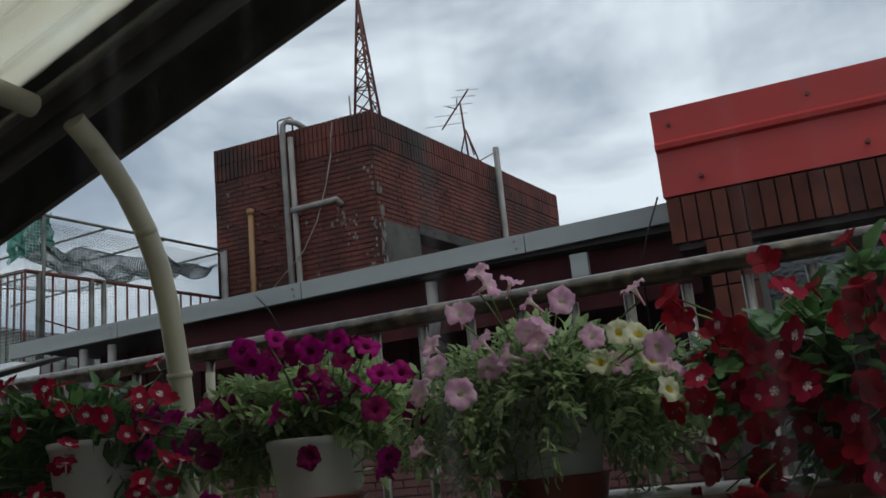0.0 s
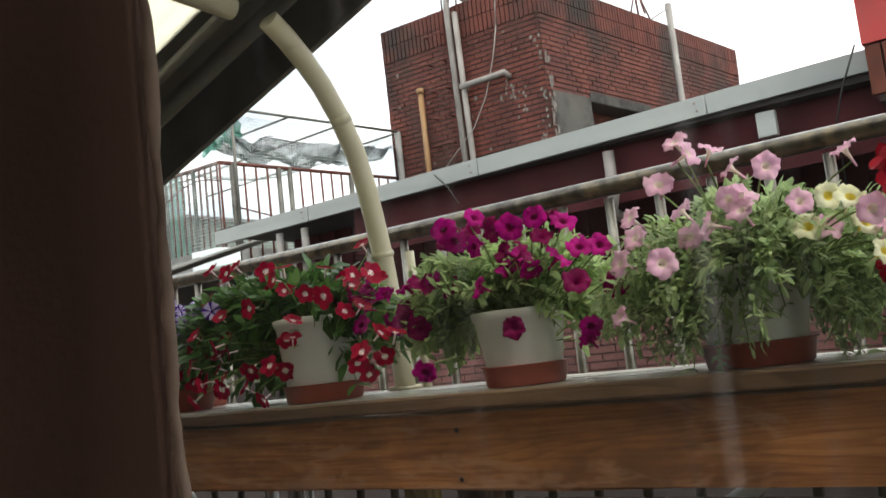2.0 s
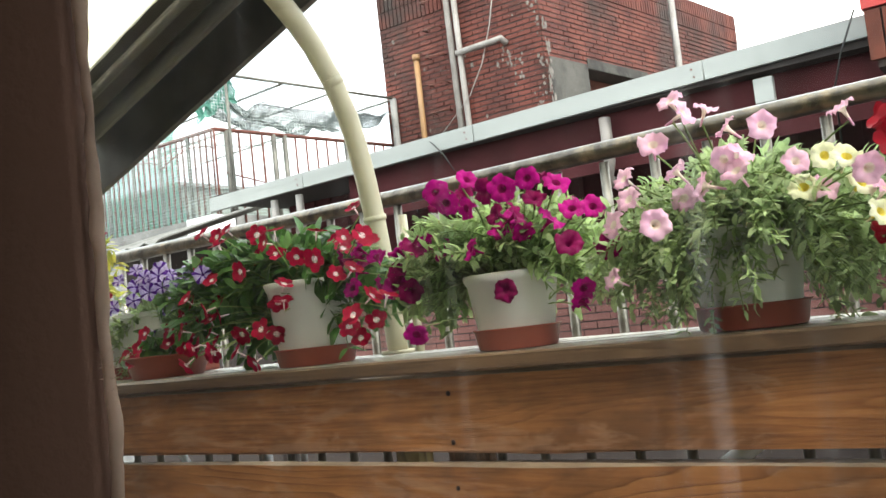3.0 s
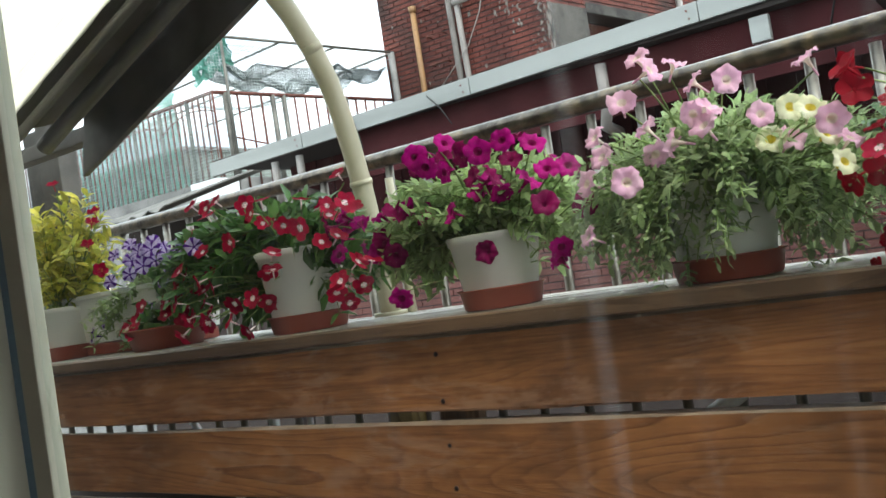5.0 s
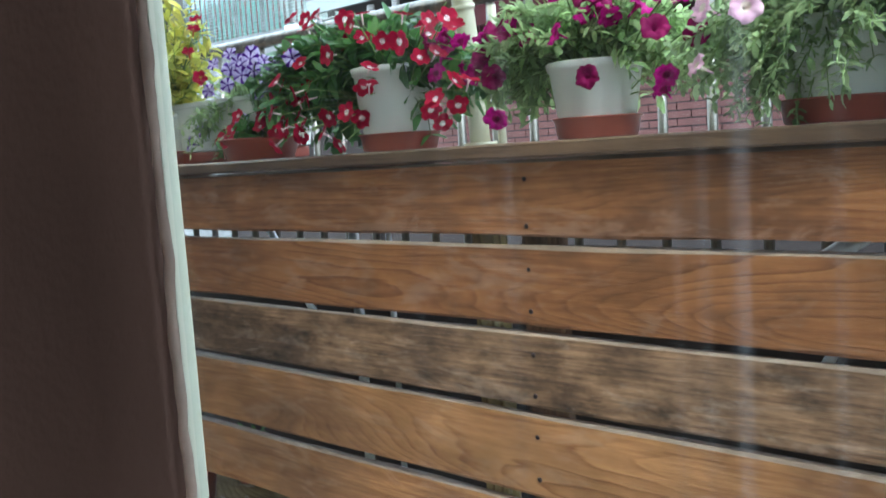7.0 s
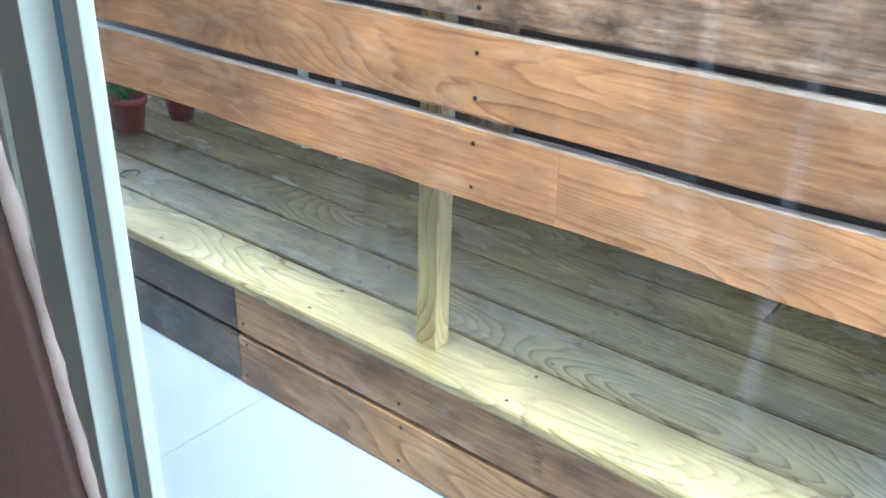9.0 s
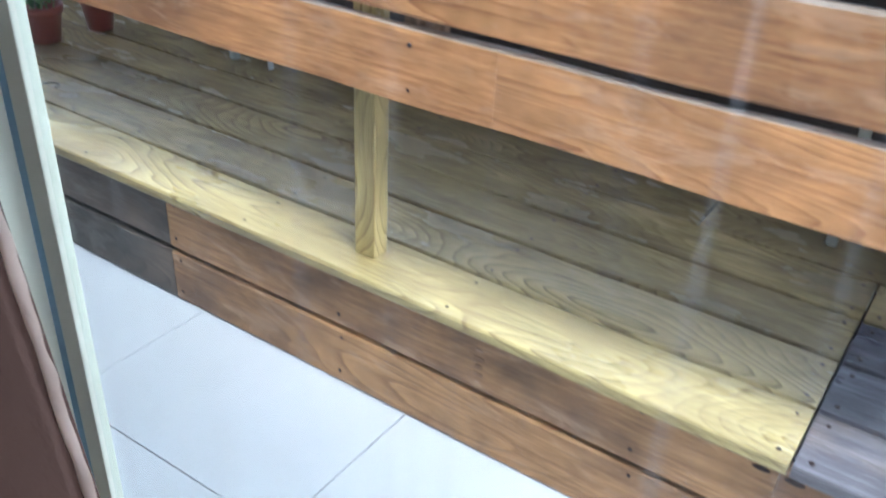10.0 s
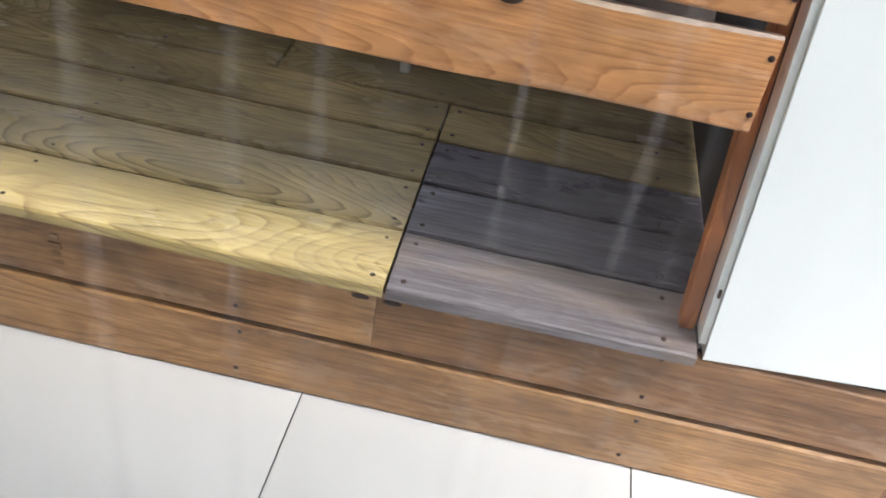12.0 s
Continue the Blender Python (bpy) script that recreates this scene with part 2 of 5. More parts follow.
M_TRIM = wood("trim_wood", (0.46, 0.16, 0.05), (0.26, 0.075, 0.025), 0.45, None, 0.3, 5.0, scuff=0.0)
M_TILE = material("white_floor_tile", (0.50, 0.495, 0.495), 0.16, other=(0.455, 0.45, 0.45), scale=2.5, bump=0.02, fine=9, spec=0.6, vary=0.025)
M_GROUT = material("dark_grout", (0.13, 0.13, 0.13), 0.8)
M_WHITE = material("white_painted_panel", (0.80, 0.83, 0.84), 0.3, other=(0.75, 0.78, 0.79), scale=3, bump=0.05, stain=(0.62, 0.63, 0.62), stain_scale=4, stain_at=(0.68, 0.8))
M_RAIL = material("stainless_steel_tarnished", (0.13, 0.11, 0.085), 0.28, 0.9, other=(0.05, 0.04, 0.03), scale=26, bump=0.3, fine=90, stain=(0.20, 0.15, 0.09), stain_scale=22, stain_at=(0.5, 0.72))
M_RAIL.node_tree.nodes["Principled BSDF"].inputs["Coat Weight"].default_value = 0.5      # rain-wet
M_RAIL.node_tree.nodes["Principled BSDF"].inputs["Coat Roughness"].default_value = 0.12
M_BALUSTER = material("stainless_steel", (0.27, 0.25, 0.215), 0.34, 0.85, other=(0.17, 0.155, 0.13), scale=30, bump=0.1)
M_CREAM = material("cream_painted_pipe", (0.62, 0.57, 0.42), 0.45, other=(0.50, 0.45, 0.32), scale=5, bump=0.2, stain=(0.30, 0.25, 0.15), stain_scale=12, stain_at=(0.64, 0.82))
M_DARKSTEEL = material("dark_weathered_steel", (0.125, 0.115, 0.10), 0.6, 0.1, other=(0.06, 0.056, 0.05), scale=7, bump=0.3)
M_GREYSTEEL = material("grey_pipe_steel", (0.16, 0.15, 0.13), 0.5, 0.3, other=(0.09, 0.085, 0.075), scale=6, bump=0.3)
M_CONCRETE = material("stained_concrete", (0.26, 0.25, 0.24), 0.85, other=(0.16, 0.155, 0.15), scale=3, bump=0.5, stain=(0.08, 0.075, 0.07), stain_scale=1.3)
M_FLASH = material("galvanised_flashing", (0.33, 0.34, 0.325), 0.45, 0.2, other=(0.23, 0.24, 0.23), scale=1.5, stretch=(0.4, 1, 4), bump=0.15, stain=(0.22, 0.23, 0.22), stain_scale=5, stain_at=(0.58, 0.8))
M_MAROON = material("maroon_metal_wall", (0.075, 0.017, 0.020), 0.8, other=(0.045, 0.011, 0.012), scale=3, bump=0.1, spec=0.15)
# Near-black base stands in for shade in recesses and under the eave.
M_RECESS_SHADE = material("recess_shade", (0.03, 0.022, 0.02), 0.8)
M_REDMETAL = material("red_metal_cladding", (0.45, 0.028, 0.021), 0.5, other=(0.36, 0.022, 0.018), scale=1.2, stretch=(1, 1, 3), bump=0.1, stain=(0.27, 0.03, 0.025), stain_scale=2.0, stain_at=(0.52, 0.75))
M_BRICK = material("brown_red_tile", (0.115, 0.035, 0.023), 0.75, spec=0.15, other=(0.065, 0.022, 0.016), scale=8, bump=0.2, vary=0.28)
M_BRICKWALL = material("red_brick", (0.155, 0.048, 0.036), 0.75, other=(0.085, 0.027, 0.022), scale=3, bump=0.4, stain=(0.036, 0.026, 0.023), stain_scale=0.7, stain_at=(0.47, 0.66), spec=0.2)
M_BRICKPALE = material("pale_red_brick", (0.19, 0.07, 0.058), 0.75, other=(0.12, 0.045, 0.037), scale=3, bump=0.4, stain=(0.16, 0.10, 0.09), stain_scale=1.5)
# Dark mortar for brickwork; on the parapet the dark stands for shade.
M_MORTAR = material("dark_mortar_and_shade", (0.035, 0.023, 0.02), 0.9, other=(0.05, 0.035, 0.03), scale=1.2, bump=0.5)
M_JAMB = material("blackened_concrete", (0.13, 0.12, 0.105), 0.9, other=(0.05, 0.045, 0.04), scale=2.2, bump=0.5, stain=(0.025, 0.022, 0.02), stain_scale=1.1, stain_at=(0.45, 0.58))
M_FLAKE = material("old_plaster", (0.20, 0.175, 0.155), 0.9, other=(0.12, 0.10, 0.09), scale=20, bump=0.4)
M_BRICKGREY = material("grey_green_brick", (0.20, 0.22, 0.19), 0.8, other=(0.13, 0.145, 0.125), scale=4, bump=0.3)
M_RUST = material("rusted_steel", (0.16, 0.05, 0.035), 0.75, 0.1, other=(0.08, 0.028, 0.02), scale=12, bump=0.4)
M_PIPE = material("grey_pvc_pipe", (0.30, 0.275, 0.255), 0.5, other=(0.21, 0.185, 0.17), scale=4, bump=0.1)
M_PIPEYEL = material("ochre_pipe", (0.24, 0.13, 0.06), 0.6, other=(0.30, 0.16, 0.06), scale=5, bump=0.2)
M_ALU = material("aluminium_rod", (0.5, 0.5, 0.5), 0.4, 0.8)
M_FRAME = material("cream_aluminium_frame", (0.52, 0.50, 0.38), 0.4, other=(0.47, 0.45, 0.34), scale=3, bump=0.03)
M_GASKET = material("blue_grey_gasket", (0.20, 0.32, 0.42), 0.6)
M_CURTAIN = material("brown_plush_curtain", (0.078, 0.043, 0.031), 0.95, other=(0.060, 0.033, 0.024), scale=9, bump=0.12, fine=400, spec=0.1)
M_HOUSE = material("grey_house_wall", (0.17, 0.165, 0.155), 0.85, bump=0.1)
M_ROOM = material("room_plaster", (0.45, 0.42, 0.38), 0.9, bump=0.1)
M_ROOMFLOOR = material("room_floor", (0.22, 0.17, 0.13), 0.5)
M_GROUND = material("city_ground", (0.16, 0.16, 0.15), 0.9, other=(0.10, 0.11, 0.09), scale=0.05)
M_POT = material("white_plastic_pot", (0.74, 0.74, 0.69), 0.38, other=(0.68, 0.68, 0.62), scale=8, bump=0.05, stain=(0.5, 0.46, 0.38), stain_scale=14, stain_at=(0.66, 0.85))
M_SAUCER = material("brick_red_plastic", (0.30, 0.065, 0.04), 0.42, other=(0.24, 0.05, 0.033), scale=10, bump=0.08)
M_SOIL = material("potting_soil", (0.05, 0.035, 0.025), 0.95, other=(0.025, 0.018, 0.012), scale=60, bump=1)
M_NAIL = material("rusty_screw", (0.05, 0.03, 0.025), 0.5, 0.6)
M_NETGREEN = material("green_shade_net", (0.10, 0.32, 0.24), 0.8)
M_NETDARK = material("dark_shade_net", (0.20, 0.23, 0.23), 0.85)
M_NETPALE = material("pale_wire_net", (0.42, 0.48, 0.47), 0.7)
M_WIRE = material("black_cable", (0.02, 0.02, 0.02), 0.6)
M_DARKGLASS = material("dark_window_glass", (0.02, 0.022, 0.025), 0.08, spec=0.8)
M_FARGREEN = material("far_foliage", (0.10, 0.17, 0.05), 0.7, other=(0.05, 0.09, 0.03), scale=30, vary=0.2)


def leaf_material(name, base, other, gloss=0.45, trans=0.35, spec=0.35):
    m = material(name, base, gloss, other=other, scale=25, bump=0.15, fine=60, spec=spec)
    n, l = m.node_tree.nodes, m.node_tree.links
    b = n["Principled BSDF"]
    geo = n.new("ShaderNodeNewGeometry")
    hs = n.new("ShaderNodeHueSaturation")
    rg = n.new("ShaderNodeMapRange")
    rg.inputs["To Min"].default_value, rg.inputs["To Max"].default_value = 0.6, 1.35
    l.new(geo.outputs["Random Per Island"], rg.inputs["Value"])
    l.new(rg.outputs[0], hs.inputs["Value"])
    src = b.inputs["Base Color"].links[0].from_socket
    l.new(src, hs.inputs["Color"])
    l.new(hs.outputs["Color"], b.inputs["Base Color"])
    tr = n.new("ShaderNodeBsdfTranslucent")
    l.new(hs.outputs["Color"], tr.inputs["Color"])
    mix = n.new("ShaderNodeMixShader")
    mix.inputs["Fac"].default_value = trans
    out = n["Material Output"]
    l.new(b.outputs[0], mix.inputs[1])
    l.new(tr.outputs[0], mix.inputs[2])
    l.new(mix.outputs[0], out.inputs["Surface"])
    return m


M_LEAF_DARK = leaf_material("glossy_dark_leaf", (0.125, 0.255, 0.065), (0.065, 0.15, 0.04), 0.35)
M_LEAF = leaf_material("soft_green_leaf", (0.44, 0.54, 0.28), (0.29, 0.39, 0.18), 0.5, 0.6, 0.35)
M_LEAF_PALE = leaf_material("pale_green_leaf", (0.45, 0.56, 0.27), (0.28, 0.40, 0.16), 0.5, 0.6, 0.35)
M_LEAF_YELLOW = leaf_material("yellow_green_leaf", (0.70, 0.60, 0.10), (0.42, 0.46, 0.08), 0.5)
# Much paler than the cloth: the rim's backlit glow, put into its colour.
M_FRINGE = leaf_material("backlit_plush_edge", (0.46, 0.36, 0.29), (0.20, 0.14, 0.11), 0.95, 0.6, 0.05)
M_STEM = leaf_material("green_stem", (0.26, 0.35, 0.12), (0.15, 0.22, 0.07), 0.6, 0.1, 0.2)
M_RED = leaf_material("red_petal", (0.41, 0.005, 0.037), (0.28, 0.003, 0.028), 0.6, 0.25, 0.1)
M_SCARLET = leaf_material("scarlet_petal", (0.38, 0.004, 0.018), (0.23, 0.002, 0.011), 0.6, 0.3, 0.1)
M_EYE = leaf_material("white_flower_eye", (0.86, 0.72, 0.72), (0.82, 0.58, 0.60), 0.6, 0.2, 0.1)
M_MAGENTA = leaf_material("magenta_petal", (0.42, 0.003, 0.19), (0.28, 0.002, 0.12), 0.6, 0.3, 0.1)
M_MAGENTA_DARK = leaf_material("wine_petal", (0.20, 0.002, 0.065), (0.13, 0.002, 0.045), 0.6, 0.25, 0.1)
M_PINK = leaf_material("pink_petal", (0.84, 0.52, 0.66), (0.80, 0.43, 0.61), 0.6, 0.35, 0.1)
M_PINK_EYE = leaf_material("pale_yellow_throat", (0.84, 0.72, 0.62), (0.80, 0.62, 0.58), 0.6, 0.2, 0.1)
M_CREAM_PETAL = leaf_material("cream_petal", (0.84, 0.84, 0.62), (0.80, 0.79, 0.50), 0.6, 0.35, 0.1)
M_CREAM_THROAT = leaf_material("yellow_throat", (0.80, 0.66, 0.12), (0.72, 0.56, 0.08), 0.6, 0.3, 0.1)
M_VIOLET = leaf_material("violet_petal", (0.10, 0.02, 0.26), (0.07, 0.012, 0.18), 0.6, 0.25, 0.1)
M_LILAC = leaf_material("lilac_white_petal", (0.60, 0.50, 0.76), (0.44, 0.34, 0.64), 0.6, 0.3, 0.1)


def glass_material():
    m = bpy.data.materials.new("window_glass")
    m.use_nodes = True
    n, l = m.node_tree.nodes, m.node_tree.links
    n.remove(n["Principled BSDF"])
    out = n["Material Output"]
    clear = n.new("ShaderNodeBsdfTransparent")
    clear.inputs["Color"].default_value = (0.95, 0.97, 0.96, 1)
    gloss = n.new("ShaderNodeBsdfGlossy")
    gloss.inputs["Roughness"].default_value = 0.01
    lw = n.new("ShaderNodeLayerWeight")
    pw = n.new("ShaderNodeMath")
    pw.operation = "POWER"
    pw.inputs[1].default_value = 4.0
    l.new(lw.outputs["Facing"], pw.inputs[0])
    fr = n.new("ShaderNodeMath")
    fr.operation = "MULTIPLY_ADD"
    fr.inputs[1].default_value, fr.inputs[2].default_value = 0.5, 0.02
    l.new(pw.outputs[0], fr.inputs[0])
    mix = n.new("ShaderNodeMixShader")
    l.new(fr.outputs[0], mix.inputs["Fac"])
    l.new(clear.outputs[0], mix.inputs[1])
    l.new(gloss.outputs[0], mix.inputs[2])
    # pale vertical streaks that paint in the pane's reflections and haze
    co = n.new("ShaderNodeTexCoord")
    mp = n.new("ShaderNodeMapping")
    mp.inputs["Scale"].default_value = (66.0, 1.0, 0.7)
    no = n.new("ShaderNodeTexNoise")
    no.inputs["Scale"].default_value = 1.2
    no.inputs["Detail"].default_value = 3
    rp = n.new("ShaderNodeValToRGB")
    rp.color_ramp.elements[0].position, rp.color_ramp.elements[0].color = 0.54, (0.002, 0.002, 0.002, 1)
    rp.color_ramp.elements[1].position, rp.color_ramp.elements[1].color = 0.78, (0.050, 0.050, 0.050, 1)
    l.new(co.outputs["Object"], mp.inputs["Vector"])
    l.new(mp.outputs[0], no.inputs["Vector"])
    l.new(no.outputs["Fac"], rp.inputs["Fac"])
    streak_veil = n.new("ShaderNodeBsdfTranslucent")
    streak_veil.inputs["Color"].default_value = (0.8, 0.8, 0.8, 1)
    mix2 = n.new("ShaderNodeMixShader")
    l.new(rp.outputs["Color"], mix2.inputs["Fac"])
    l.new(mix.outputs[0], mix2.inputs[1])
    l.new(streak_veil.outputs[0], mix2.inputs[2])
    l.new(mix2.outputs[0], out.inputs["Surface"])
    return m


def sheet_material():
    m = material("translucent_roof_sheet", (0.92, 0.90, 0.80), 0.5, other=(0.86, 0.82, 0.70), scale=9, stretch=(0.4, 2.5, 1), bump=0.2, stain=(0.24, 0.20, 0.12), stain_scale=9, stain_at=(0.68, 0.80))
    n, l = m.node_tree.nodes, m.node_tree.links
    b = n["Principled BSDF"]
    tr = n.new("ShaderNodeBsdfTranslucent")
    l.new(b.inputs["Base Color"].links[0].from_socket, tr.inputs["Color"])
    mix = n.new("ShaderNodeMixShader")
    mix.inputs["Fac"].default_value = 0.96
    l.new(b.outputs[0], mix.inputs[1])
    l.new(tr.outputs[0], mix.inputs[2])
    l.new(mix.outputs[0], n["Material Output"].inputs["Surface"])
    return m


M_GLASS = glass_material()
M_SHEET = sheet_material()


# ---- helpers for shapes ----
def part(name, bm, mat, parent=None, label="", smooth=False):
    """Links a bmesh as one mesh object, under its thing if there is one."""
    me = bpy.data.meshes.new(name)
    bm.to_mesh(me)
    bm.free()
    for m in (mat if isinstance(mat, (list, tuple)) else [mat]):
        me.materials.append(m)
    if smooth:
        me.shade_smooth()
    ob = new(name, me)
    if parent:
        ob.parent = parent
    if label:
        ob["label"] = label
    return ob


def thing(name, label, category, at=(0, 0, 0), group="", kind=""):
    ob = new(name)
    ob.empty_display_size = 0.1
    ob.location = at
    return tagged(ob, label, category, group, kind)


def box(bm, x0, x1, y0, y1, z0, z1, bevel=0.0, mat=0):
    vs = [bm.verts.new(p) for p in ((x0, y0, z0), (x1, y0, z0), (x1, y1, z0), (x0, y1, z0), (x0, y0, z1), (x1, y0, z1), (x1, y1, z1), (x0, y1, z1))]
    fs = [bm.faces.new([vs[i] for i in f]) for f in ((3, 2, 1, 0), (4, 5, 6, 7), (0, 1, 5, 4), (1, 2, 6, 5), (2, 3, 7, 6), (3, 0, 4, 7))]
    for f in fs:
        f.material_index = mat
    if bevel:
        es = list({e for f in fs for e in f.edges})
        bmesh.ops.bevel(bm, geom=es, offset=bevel, segments=2, affect="EDGES", profile=0.6)
    return fs


def boxed(name, dims, mat, parent=None, label="", bevel=0.0):
    bm = bmesh.new()
    box(bm, *dims, bevel)
    return part(name, bm, mat, parent, label)


def tube(bm, points, r, sides=10, cap=True, mat=0):
    """A pipe along points; r is one radius or one for each point."""
    pts = [Vector(p) for p in points]
    rings = []
    up = None
    for i, p in enumerate(pts):
        d = (pts[min(i + 1, len(pts) - 1)] - pts[max(i - 1, 0)]).normalized()
        if up is None:
            up = d.orthogonal().normalized()
        up = (up - d * up.dot(d)).normalized()
        side = d.cross(up)
        rad = r[i] if isinstance(r, (list, tuple)) else r
        rings.append([bm.verts.new(p + (up * math.cos(a) + side * math.sin(a)) * rad) for a in [2 * math.pi * k / sides for k in range(sides)]])
    for a, b in zip(rings, rings[1:]):
        for k in range(sides):
            f = bm.faces.new((a[k], a[(k + 1) % sides], b[(k + 1) % sides], b[k]))
            f.smooth, f.material_index = True, mat
    if cap:
        for ring in (rings[0][::-1], rings[-1]):
            bm.faces.new(ring).material_index = mat


def pipe(name, points, r, mat, parent=None, label="", sides=10):
    bm = bmesh.new()
    tube(bm, points, r, sides)
    return part(name, bm, mat, parent, label)


def lathe(bm, profile, sides=32, mat=0):
    rings = [[bm.verts.new((r * math.cos(2 * math.pi * k / sides), r * math.sin(2 * math.pi * k / sides), z)) for k in range(sides)] for r, z in profile]
    for a, b in zip(rings, rings[1:]):
        for k in range(sides):
            f = bm.faces.new((a[k], a[(k + 1) % sides], b[(k + 1) % sides], b[k]))
            f.smooth, f.material_index = True, mat
    return rings


def setting(ob, label, category):
    return tagged(ob, label, category, kind="structure")


# ---- terrace: floor, step, fence ----
X_LEFT, X_RIGHT = -2.6, 2.6          # ends of the terrace
ROOM_Y = -0.80                       # outer face of the room's wall

ground = boxed("ground", (-900, 900, -900, 900, -9.2, -9.0), M_GROUND)
setting(ground, "grey city ground far below the roofs", "ground")

base = boxed("floor", (X_LEFT, X_RIGHT, -0.98, 0.95, -0.12, -0.006), M_GROUT)
setting(base, "white polished floor tiles with thin dark joints", "floor")

# The parapet's dark colour paints in the shade behind the fence gaps.
parapet = boxed("wall_parapet", (X_LEFT - 1.5, X_RIGHT, 0.88, 0.98, -3.0, 1.06), M_MORTAR)
setting(parapet, "parapet under the railing, coloured dark for shade", "wall")
# Added unseen wall that keeps sky light off the fence's left part.
side = boxed("wall_terrace_end", (X_LEFT - 0.12, X_LEFT - 0.005, -0.79, 0.56, -0.12, 2.55), M_CONCRETE)
setting(side, "stained concrete wall, added unseen to block light from the left", "wall")
slab = boxed("wall_below", (X_LEFT, X_RIGHT, -0.98, 0.92, -9.0, -0.13), M_CONCRETE)
setting(slab, "concrete storeys below the terrace", "wall")


def screw(parent, x, y, z, up=False):
    bm = bmesh.new()
    lathe(bm, [(0.0001, 0.0012), (0.0034, 0.0012), (0.0045, 0.0002), (0.0047, -0.002)], 8)
    ob = part("screw", bm, M_NAIL, parent)
    ob.matrix_basis = pose(x, y, z, 0 if up else 90, 0, 0)
    return ob


def board(name, x0, x1, y0, y1, z0, z1, mat, parent, label="", sag=0.002, along=14, edge=None):
    """A plank along x with softened edges and a slightly uneven run."""
    bm = bmesh.new()
    c = 0.004
    prof = [(y0 + c, z0), (y1 - c, z0), (y1, z0 + c), (y1, z1 - c), (y1 - c, z1), (y0 + c, z1), (y0, z1 - c), (y0, z0 + c)]
    rings = []
    for i in range(along + 1):
        x = x0 + (x1 - x0) * i / along
        wob = [sag * noise.noise(Vector((x * 3.1, k * 0.9, z0 * 7 + y0 * 5))) for k in range(8)]
        rings.append([bm.verts.new((x, y + w, z + w)) for (y, z), w in zip(prof, wob)])
    for a, b in zip(rings, rings[1:]):
        for k in range(8):
            # Top face and front chamfer take the painted sky highlight.
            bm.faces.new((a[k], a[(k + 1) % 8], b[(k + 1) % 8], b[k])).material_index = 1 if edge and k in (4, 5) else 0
    bm.faces.new(rings[0][::-1])
    bm.faces.new(rings[-1])
    bmesh.ops.recalc_face_normals(bm, faces=bm.faces)
    return part(name, bm, [mat, edge] if edge else mat, parent, label)


# the step: two risers and a deck of planks
step = thing("deck_step", "raised wooden deck of mixed yellow and grey planks with brown risers", "deck")
for z0, z1 in ((0.002, 0.138), (0.150, 0.283)):
    board("riser_board", X_LEFT, -0.678, 0.002, 0.024, z0, z1, M_RISER_OLD, step, "grey weathered riser board")
    cut = 0.727 if z0 > 0.1 else 1.62
    board("riser_board", -0.674, cut - 0.0005, 0.0, 0.022, z0, z1, M_RISER, step)
    board("riser_board", cut + 0.0005, X_RIGHT, 0.0, 0.022, z0, z1, M_RISER_RED, step, "red-brown riser board")
    for x in (-0.65, -0.16, 0.493, 1.185, 1.84):
        for dz in (0.028, 0.118):
            screw(step, x + (0.004 if dz > 0.05 else -0.003), -0.0005, z0 + dz)
for k, w in enumerate((0.020, 0.014, 0.022, 0.016)):
    boxed("stamp_mark", (0.178 - w / 2, 0.178 + w / 2, -0.0026, 0.0005, 0.185 + 0.018 * k, 0.194 + 0.018 * k), M_FENCE_OLD, step, "faded ink bar")
for x, r in ((0.700, 0.011), (0.752, 0.012)):
    bm = bmesh.new()
    lathe(bm, [(0.0005, 0.0008), (r * 0.6, 0.0007), (r, -0.0005)], 12)
    k = part("stain_mark", bm, M_NAIL, step, "black nail stain")
    k.matrix_basis = pose(x, -0.0032, 0.262, 90) @ Matrix.Diagonal((1.4, 0.5, 1, 1))
boxed("riser_back", (X_LEFT, X_RIGHT, 0.03, 0.05, 0.001, 0.28), M_RECESS_SHADE, step)
for k in range(6):
    y0, y1 = -0.024 + 0.158 * k, -0.024 + 0.158 * (k + 1) - 0.006
    if k < 4:
        board("plank", X_LEFT, 0.737, y0, y1, 0.285, 0.310, M_DECK_NEW if k == 0 else M_DECK, step, "fresh yellow plank" if k == 0 else "")
        board("plank", 0.7425, X_RIGHT if k else 1.232, y0, y1, 0.284, 0.309, M_DECK_RUBBED if k == 0 else M_DECK_GREY if k < 3 else M_DECK, step, "dark grey stained plank" if k < 3 else "")
    else:
        board("plank", X_LEFT, 0.353, y0, y1, 0.284, 0.309, M_DECK, step)
        board("plank", 0.361, X_RIGHT, y0, y1, 0.285, 0.310, M_DECK, step)
    for x in (-2.2, -1.45, -0.95, -0.42, 0.10, 0.715, 0.765, 1.18):
        for dy in (0.025, 0.125):
            screw(step, x, y0 + dy, 0.3095, True)


def upright(name, x0, x1, y0, y1, z0, z1, mat, parent, label="", lean=None):
    """A post whose grain runs up it."""
    bm = bmesh.new()
    box(bm, z0, z1, y0, y1, -x1, -x0, 0.003)
    ob = part(name, bm, mat, parent, label)
    ob.matrix_basis = (lean or Matrix()) @ pose(0, 0, 0, 0, -90, 0)
    return ob


